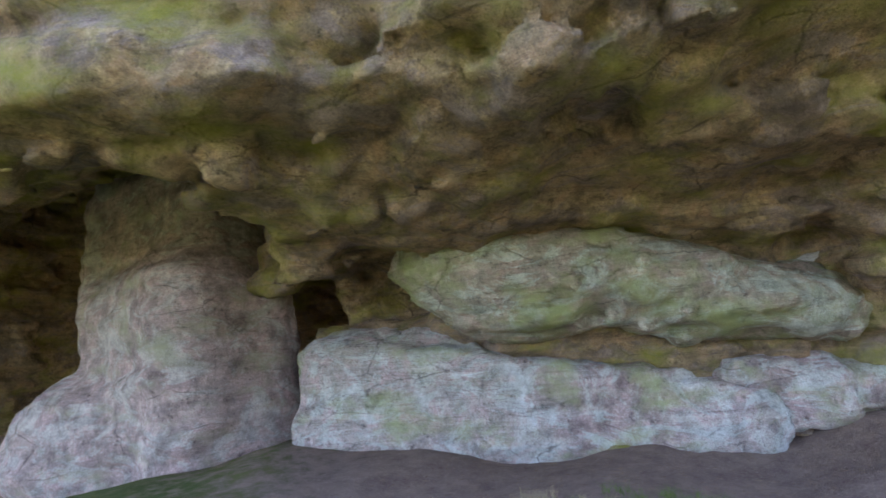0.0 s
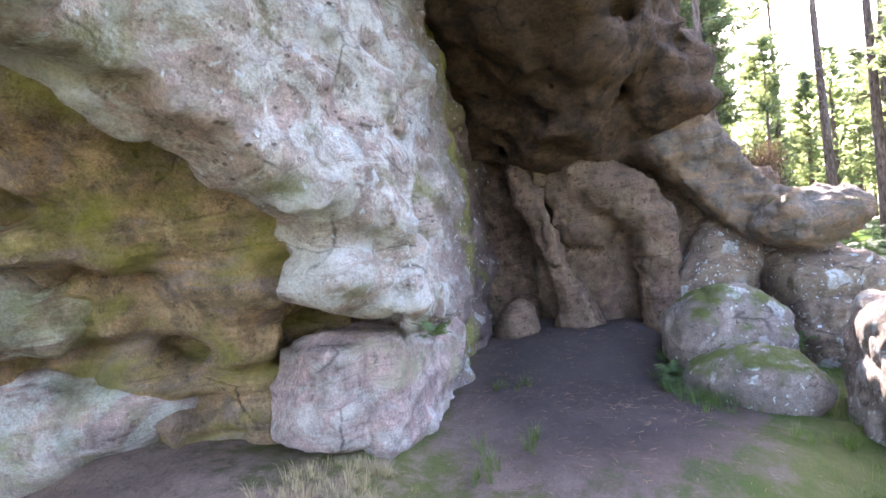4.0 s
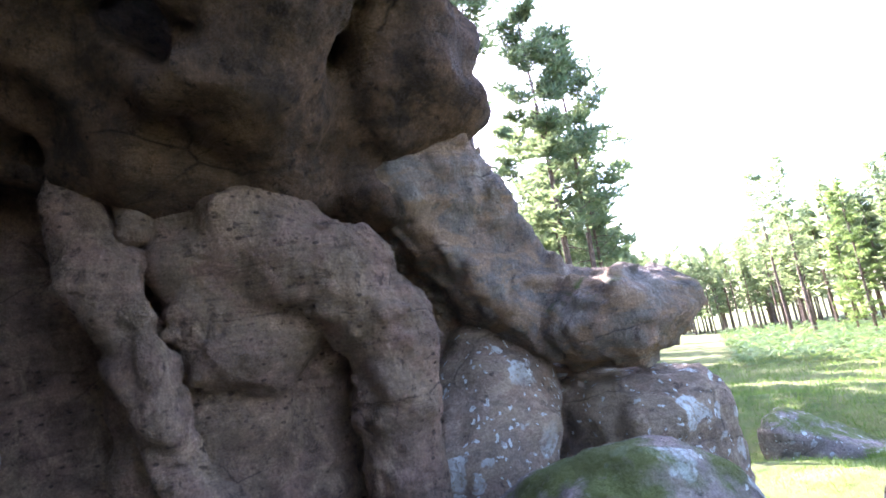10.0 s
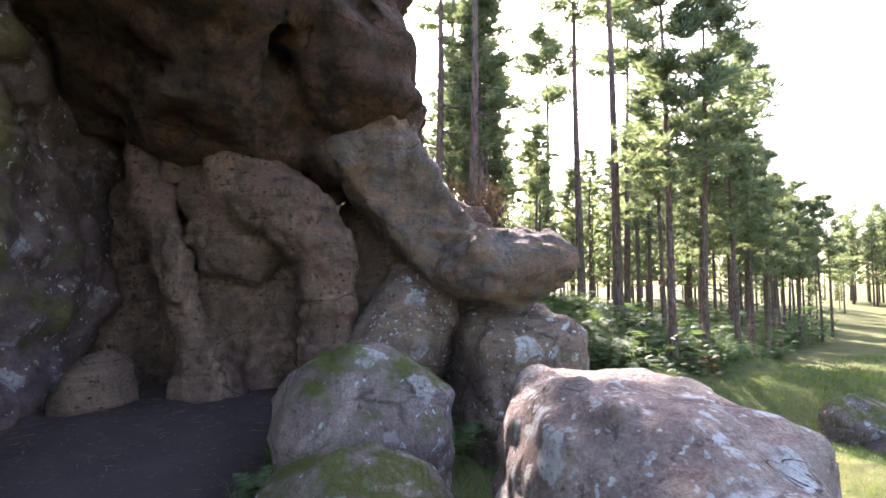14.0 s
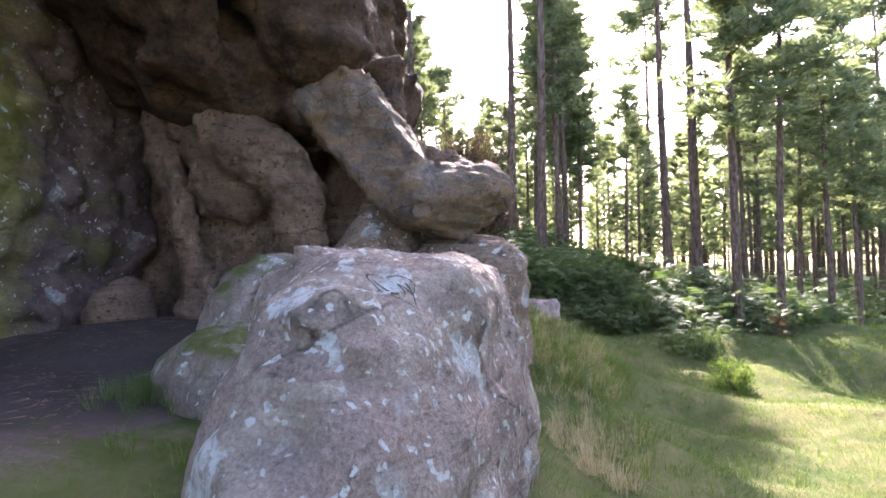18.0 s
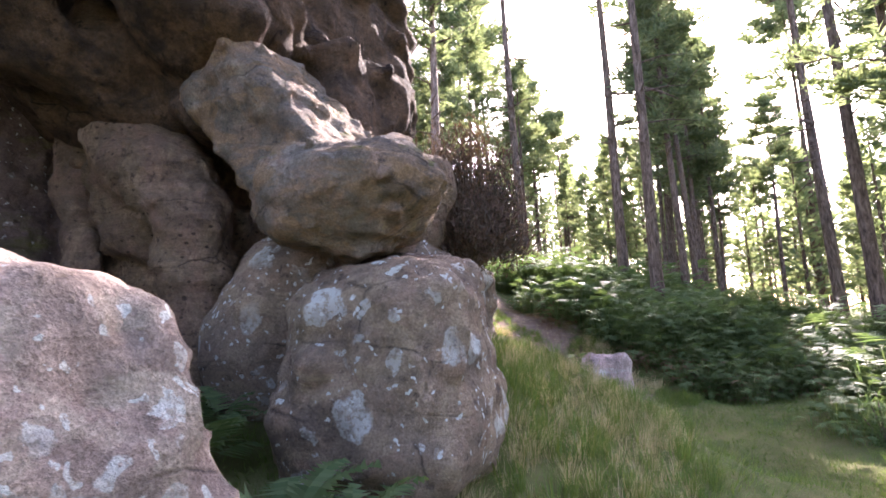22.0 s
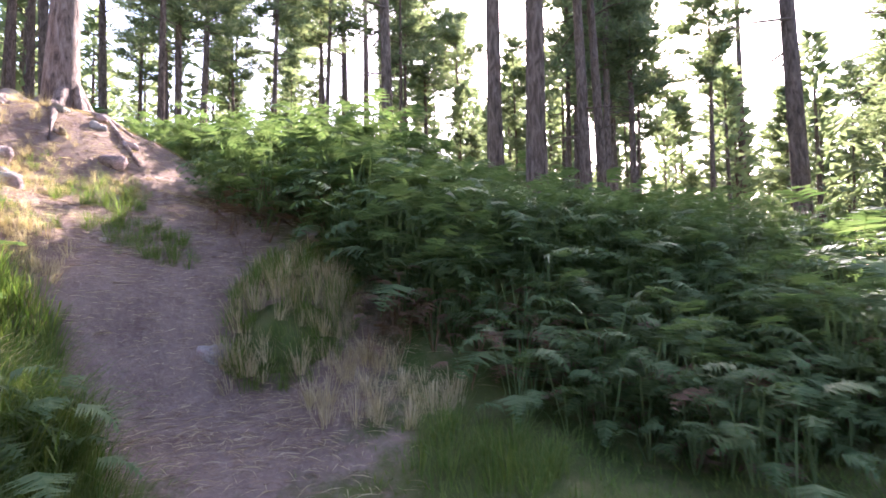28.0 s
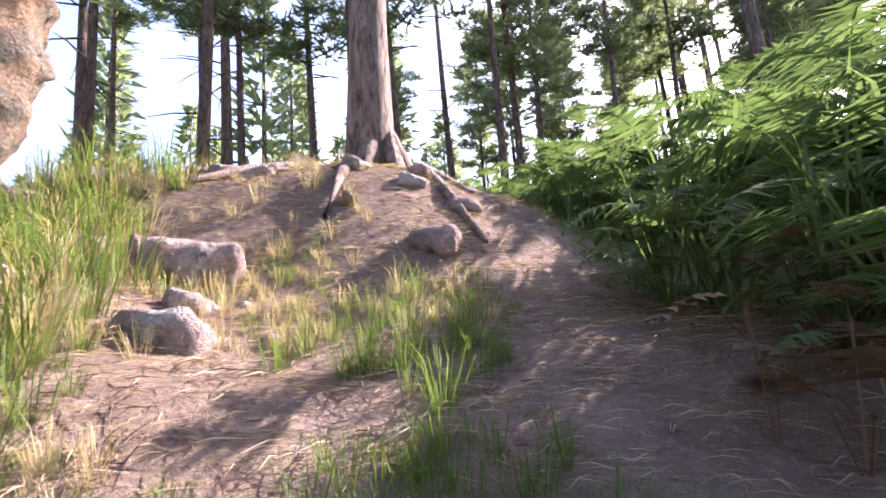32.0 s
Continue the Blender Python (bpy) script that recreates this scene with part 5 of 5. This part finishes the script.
# ---- trees ----
def pine_parts(r, height, radius, bare=0.45, broad=1.0, fine=2):
    """Trunk, limbs and crown of a pine as verts and faces."""
    lean = r.uniform(-0.02, 0.02, 2)
    steps = 9
    spine = [np.array([lean[0] * height * t + 0.06 * math.sin(5 * t + lean[1] * 90), lean[1] * height * t, height * t - 0.3 * (t == 0)]) for t in np.linspace(0, 1, steps)]
    rad = [radius * (1.35 if k == 0 else 1.0 - 0.86 * (k / (steps - 1)) ** 1.3) for k in range(steps)]
    trunk = tube(spine, rad, 10)
    lv, lf, nv, nf = [], [], [], []
    count = int(34 * (1.6 - bare))
    for k in range(count):
        t = bare + (1 - bare) * (k + r.uniform(0, 1)) / count
        a = r.uniform(0, 2 * math.pi)
        base = np.array([np.interp(t, np.linspace(0, 1, steps), [s[i] for s in spine]) for i in range(3)])
        u = (t - bare) / (1 - bare)
        reach = height * 0.17 * broad * (1 - 0.75 * u) * r.uniform(0.6, 1.15) * (0.55 + 0.45 * min(1, u * 4))
        d = np.array([math.cos(a), math.sin(a), 0.15 + 0.5 * u])
        mid, tip = base + d * reach * 0.5, base + d * reach + (0, 0, reach * 0.15)
        v, f = tube([base, mid, tip], [radius * 0.2 * (1 - 0.6 * u), radius * 0.12 * (1 - 0.6 * u), 0.01], 4)
        n = len(lv)
        lv += v
        lf += [tuple(i + n for i in q) for q in f]
        for j in range(4 * fine):
            w = 0.3 + 0.75 * (j + r.uniform(0, 1)) / (4 * fine)
            c = base + d * reach * w + r.normal(0, 1, 3) * (0.17, 0.17, 0.06) * (0.4 + reach * 0.45)
            size = height * 0.0155 * r.uniform(0.8, 1.5) * (1.0 if fine > 1 else 1.5)
            n, m = len(nv), 20 if fine > 1 else 12
            g = r.normal(0, 1, (m, 3))
            g[:, 2] = np.abs(g[:, 2]) * 0.6
            g /= np.linalg.norm(g, axis=1, keepdims=True) + 1e-6
            sidev = np.cross(g, r.normal(0, 1, (m, 3)))
            sidev *= size * 0.15 / (np.linalg.norm(sidev, axis=1, keepdims=True) + 1e-6)
            root = c + g * size * 0.3 + r.normal(0, 0.35, (m, 3)) * size * (1, 1, 0.5)
            nv += list(np.stack([root - sidev, root + sidev, root + g * size * 1.3], 1).reshape(-1, 3))
            nf += [(n + 3 * q, n + 3 * q + 1, n + 3 * q + 2) for q in range(m)]
    for k in range(int(9 * bare * 2)):
        t, a = r.uniform(0.4 * bare, bare), r.uniform(0, 2 * math.pi)
        base = np.array([0, 0, height * t])
        v, f = tube([base, base + (math.cos(a) * 0.5, math.sin(a) * 0.5, -0.03), base + (math.cos(a) * 1.0, math.sin(a) * 0.95, -0.16)], [0.022, 0.014, 0.005], 4)
        n = len(lv)
        lv += v
        lf += [tuple(i + n for i in q) for q in f]
    return trunk, (lv, lf), (nv, nf)


def make_tree(name, parts, leaf, label, at):
    (tv, tf), (lv, lf), (nv, nf) = parts
    tree = tagged(new(name), label, "tree", "trees of the wood")
    link_mesh("trunk", tv, tf, BARK, tree)
    tagged(link_mesh("limb_wood", lv, lf, BARK, tree), kind="stuff")
    tagged(link_mesh("crown", nv, nf, leaf, tree, smooth=False), kind="stuff")
    tree.matrix_basis = at
    return tree


def stand(x, y, scale, yaw, sink=0.15):
    return pose(x, y, float(ground_z(x, y)) - sink, 0, 0, yaw) @ Matrix.Scale(scale, 4)


PINE_LABEL = "tall bare-trunked pine with a dark crown"
makers = [("pine_tree", lambda: pine_parts(rng, 12, 0.12, 0.42), NEEDLES), ("pine_tree", lambda: pine_parts(rng, 12, 0.105, 0.5), NEEDLES),
          ("pine_tree", lambda: pine_parts(rng, 12, 0.12, 0.74), NEEDLES), ("pine_tree", lambda: pine_parts(rng, 12, 0.12, 0.66), NEEDLES)]
seeds = [(17.4, -11.7, 0.84), (17.95, -12.8, 0.82), (24.84, -7.07, 1.35), (31.3, -12.2, 0.82)]
pines = [make_tree(n, p(), leaf, PINE_LABEL, stand(x, y, s, 40 * k)) for k, ((n, p, leaf), (x, y, s)) in enumerate(zip(makers, seeds))]
far_pines = [make_tree("pine_tree", pine_parts(rng, 12, 0.12, b, 1.0, 1), NEEDLES, "distant pine across the clearing", stand(x, y, 1.05, 30)) for b, x, y in ((0.38, 31.0, -42.0), (0.5, 34.0, -44.0))]
young = make_tree("pine_tree", pine_parts(rng, 8, 0.07, 0.12, 0.9), NEEDLES, "young pine with branches low on its stem", stand(37, -6, 1.1, 0))
for k, x, y, s in ((0, 25.4, -8.62, 1.2), (1, 25.95, -8.95, 1.2), (2, 32.0, -2.05, 1.35), (2, 25.9, -12.5, 1.05), (1, 20.6, -13.1, 0.85), (2, 21.7, -12.3, 0.95),
                   (0, 19.6, -14.6, 0.78), (1, 20.9, -16.0, 0.74), (0, 22.6, -15.4, 0.85), (0, 23.4, -18.2, 0.74), (1, 26.3, -20.6, 0.72), (0, 25.0, -17.0, 0.85), (0, 29.6, -23.5, 0.72), (1, 28.4, -20.2, 0.82),
                   (0, 33.2, -26.6, 0.72), (1, 31.6, -22.8, 0.82), (0, 37.0, -29.8, 0.75), (1, 35.6, -25.8, 0.85), (0, 22.4, -16.9, 0.74), (1, 25.2, -20.0, 0.72), (0, 27.8, -22.9, 0.72), (1, 30.0, -25.7, 0.72), (0, 32.0, -28.0, 0.74), (2, 23.0, -8.0, 1.0), (0, 29.5, -9.2, 1.2), (0, 32.5, -9.6, 1.3), (0, 35.5, -9.7, 1.4), (0, 38.0, -9.6, 1.4), (0, 30.0, -9.9, 1.1), (1, 34.0, -10.4, 0.95), (0, 42.0, -34.0, 0.75), (1, 40.0, -29.0, 0.85)):
    copy_thing(pines[k], stand(x, y, s, 67 * x))
spots = [(26.2, -3.4), (17.4, -11.7), (18.0, -12.8), (24.8, -7.1), (31.3, -12.2), (25.4, -8.7), (24.4, -10.4), (28.1, -11.7), (25.9, -12.5), (20.8, -13)]


def wood(x, y):
    """The wood beyond the bracken bank and on the hill behind the rocks."""
    lane = x < 56 and (-13.8 < y < -10.0 or -8.0 < y < -1.8)
    deep = math.hypot(x - 11, y + 8.5) > 17.5 and 23 < x < 50 and y > -11.5 - 1.02 * (x - 17) and x + 0.45 * y > 20 and y < 12 and not lane
    return deep or (2.5 < y < 12 and 13 < x < 34)


def far_wood(x, y):
    """The wood across the clearing."""
    d, a = math.hypot(x - 10.4, y + 8.8), math.degrees(math.atan2(x - 10.4, -(y + 8.8)))
    near = 31 + 1.2 * max(0, a - 18)
    return -35 < a < 52 and near < d < near + 18


def behind(x, y):
    """Unseen trees behind the start of the walk, added to block sky light."""
    return -26 < x < -7 and -30 < y < 4


def plant(test, lo, hi, count, apart, size, kinds=pines, shrink=None):
    made = 0
    for x, y in rng.uniform(lo, hi, (6000, 2)):
        if made >= count:
            break
        if not test(x, y) or min((x - a) ** 2 + (y - b) ** 2 for a, b in spots) < apart ** 2:
            continue
        spots.append((x, y))
        made += 1
        copy_thing(kinds[rng.integers(0, len(kinds))], stand(x, y, rng.uniform(*size) * (shrink(x, y) if shrink else 1), rng.uniform(0, 360)))


def edge(x, y):
    """Trees stand lower towards the wood's outer edge."""
    s = -(y + 5.9) / max(x - 5.2, 1)
    return min(1, max(0.55, 1 - 2.0 * (s - 0.6)))


plant(wood, (13, -45), (52, 14), 62, 2.3, (1.05, 1.4), pines, edge)
def thicket(x, y):
    """Young trees deep in the wood and on the hill behind the rocks."""
    deep = x > 38 and y > -11.5 - 1.02 * (x - 17) and x + 0.45 * y > 26
    return deep or (y > 9 and 12 < x <= 38)


def far_stand(name, test, lo, hi, count, apart, size, shrink, leaf, label):
    """Countless distant young trees as one mass: slim stems and ragged cones of foliage."""
    wv, wf, cv, made, mine = [], [], [], 0, []
    for x, y in rng.uniform(lo, hi, (6000, 2)):
        if made >= count:
            break
        if not test(x, y) or any((x - a) ** 2 + (y - b) ** 2 < apart ** 2 for a, b in mine):
            continue
        mine.append((x, y))
        made += 1
        g, tall = float(ground_z(x, y)) - 0.2, 9 * rng.uniform(*size) * shrink(x, y)
        v, f = tube([(x, y, g), (x, y, g + tall * 0.5), (x, y, g + tall)], [0.012 * tall, 0.009 * tall, 0.02], 5)
        wf += [tuple(i + len(wv) for i in q) for q in f]
        wv += v
        n = 420
        t = rng.uniform(0.22, 1, n) ** 0.9
        a, whorl = rng.uniform(0, 2 * np.pi, n), 0.75 + 0.25 * np.sin(t * 60 + rng.uniform(0, 6))
        rad = tall * 0.2 * (1.04 - t) ** 0.8 * rng.uniform(0.25, 1, n) * whorl
        c = np.stack([x + rad * np.cos(a), y + rad * np.sin(a), g + tall * t], -1)
        d = np.stack([np.cos(a), np.sin(a), rng.normal(0.25, 0.35, n)], -1) * (0.055 * tall * rng.uniform(0.5, 1.2, n))[:, None]
        s = np.cross(d, rng.normal(0, 1, (n, 3)))
        s *= 0.012 * tall / (np.linalg.norm(s, axis=1, keepdims=True) + 1e-6)
        cv.append(np.stack([c - s, c + s, c + d], 1).reshape(-1, 3))
    cv = np.concatenate(cv)
    far_trees = tagged(new(name), label, "trees", kind="stuff")
    tagged(link_mesh("stem_wood", wv, wf, BARK, far_trees), kind="stuff")
    tagged(link_mesh("foliage", cv, np.arange(len(cv)).reshape(-1, 3), leaf, far_trees, smooth=False), kind="stuff")


far_stand("distant_trees", thicket, (12, -48), (72, 34), 230, 1.6, (0.8, 1.3), edge, NEEDLES, "distant young conifers filling the depth of the wood")
def lower(x, y):
    """Trees stand lower towards the open end of the clearing."""
    a = math.degrees(math.atan2(x - 10.4, -(y + 8.8)))
    return min(0.9, max(0.78, 0.9 - 0.006 * (a - 22)))


plant(far_wood, (-15, -75), (65, -30), 120, 1.6, (0.85, 1.1), far_pines, lower)
far_stand("distant_trees", far_wood, (-15, -75), (65, -30), 170, 1.2, (1.0, 1.5), lower, NEEDLES, "distant young pines across the clearing")
def deep_lanes(x, y):
    """Pines far back in the wood."""
    return 39 < x < 52 and -13.6 < y < -1.8


plant(deep_lanes, (39, -14), (52, -1), 26, 1.8, (0.55, 0.72))
# unseen light-blocking pines; the copies keep the far pines' label
plant(behind, (-26, -30), (-7, 4), 18, 3.0, (0.9, 1.2), far_pines)

larch = make_tree("larch_tree", pine_parts(rng, 12, 0.13, 0.12, 1.2), LARCH, "light green larch at the wood's edge", stand(25.5, -38.5, 0.72, 10))
for x, y, s in ((23.6, -38.8, 0.8), (21.5, -39.0, 0.82), (19.3, -37.5, 0.85), (27.5, -40.5, 0.68), (16.6, -37.3, 0.9), (22.4, -36.9, 0.72), (18.0, -38.9, 0.9), (20.4, -36.6, 0.75)):
    copy_thing(larch, stand(x, y, s, rng.uniform(0, 360)))

# the pine by the path, with spreading roots
path_pine = tagged(new("pine_tree"), "sunlit pine with exposed roots beside the path", "tree")
(tv, tf), (lv, lf), (nv, nf) = pine_parts(rng, 9, 0.14, 0.6)
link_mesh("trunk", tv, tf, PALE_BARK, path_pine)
tagged(link_mesh("limb_wood", lv, lf, BARK, path_pine), kind="stuff")
tagged(link_mesh("crown", nv, nf, NEEDLES, path_pine, smooth=False), kind="stuff")
for k in range(7):
    a = 2 * math.pi * k / 7 + 0.3
    ends = [(0.06 * math.cos(a), 0.06 * math.sin(a), 0.35)]
    for q in (0.25, 0.5, 0.85):
        px, py = 18.9 + q * math.cos(a), -3.42 + q * math.sin(a)
        ends.append((q * math.cos(a), q * math.sin(a), float(ground_z(px, py)) - float(ground_z(18.9, -3.42)) + 0.05 - 0.06 * q))
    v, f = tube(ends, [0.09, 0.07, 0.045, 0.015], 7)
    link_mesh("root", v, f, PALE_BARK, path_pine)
base_z = float(ground_z(18.9, -3.42))
for run in (((18.75, -3.3), (18.45, -3.1), (18.1, -3.15), (17.75, -3.4)), ((18.8, -3.5), (18.5, -3.75), (18.25, -4.1), (18.05, -4.3)), ((18.85, -3.25), (18.7, -2.9), (18.35, -2.75), (17.95, -2.85)),
            ((18.95, -3.6), (18.9, -3.95), (18.72, -4.35), (18.6, -4.7)), ((18.6, -3.45), (18.2, -3.55), (17.9, -3.75), (17.6, -3.8))):
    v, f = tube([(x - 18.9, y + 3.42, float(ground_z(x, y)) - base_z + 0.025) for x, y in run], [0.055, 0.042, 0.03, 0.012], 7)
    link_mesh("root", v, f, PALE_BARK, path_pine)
path_pine.matrix_basis = stand(18.9, -3.42, 1.0, 0, 0.0)
for x, y, s in ((18.6, -0.6, 0.75), (20.7, -0.2, 0.7), (21.6, 0.6, 0.8), (22.6, -1.2, 0.75), (24.0, -0.4, 0.85), (19.6, 1.2, 0.8)):
    copy_thing(pines[rng.integers(0, 4)], stand(x, y, s, rng.uniform(0, 360)))
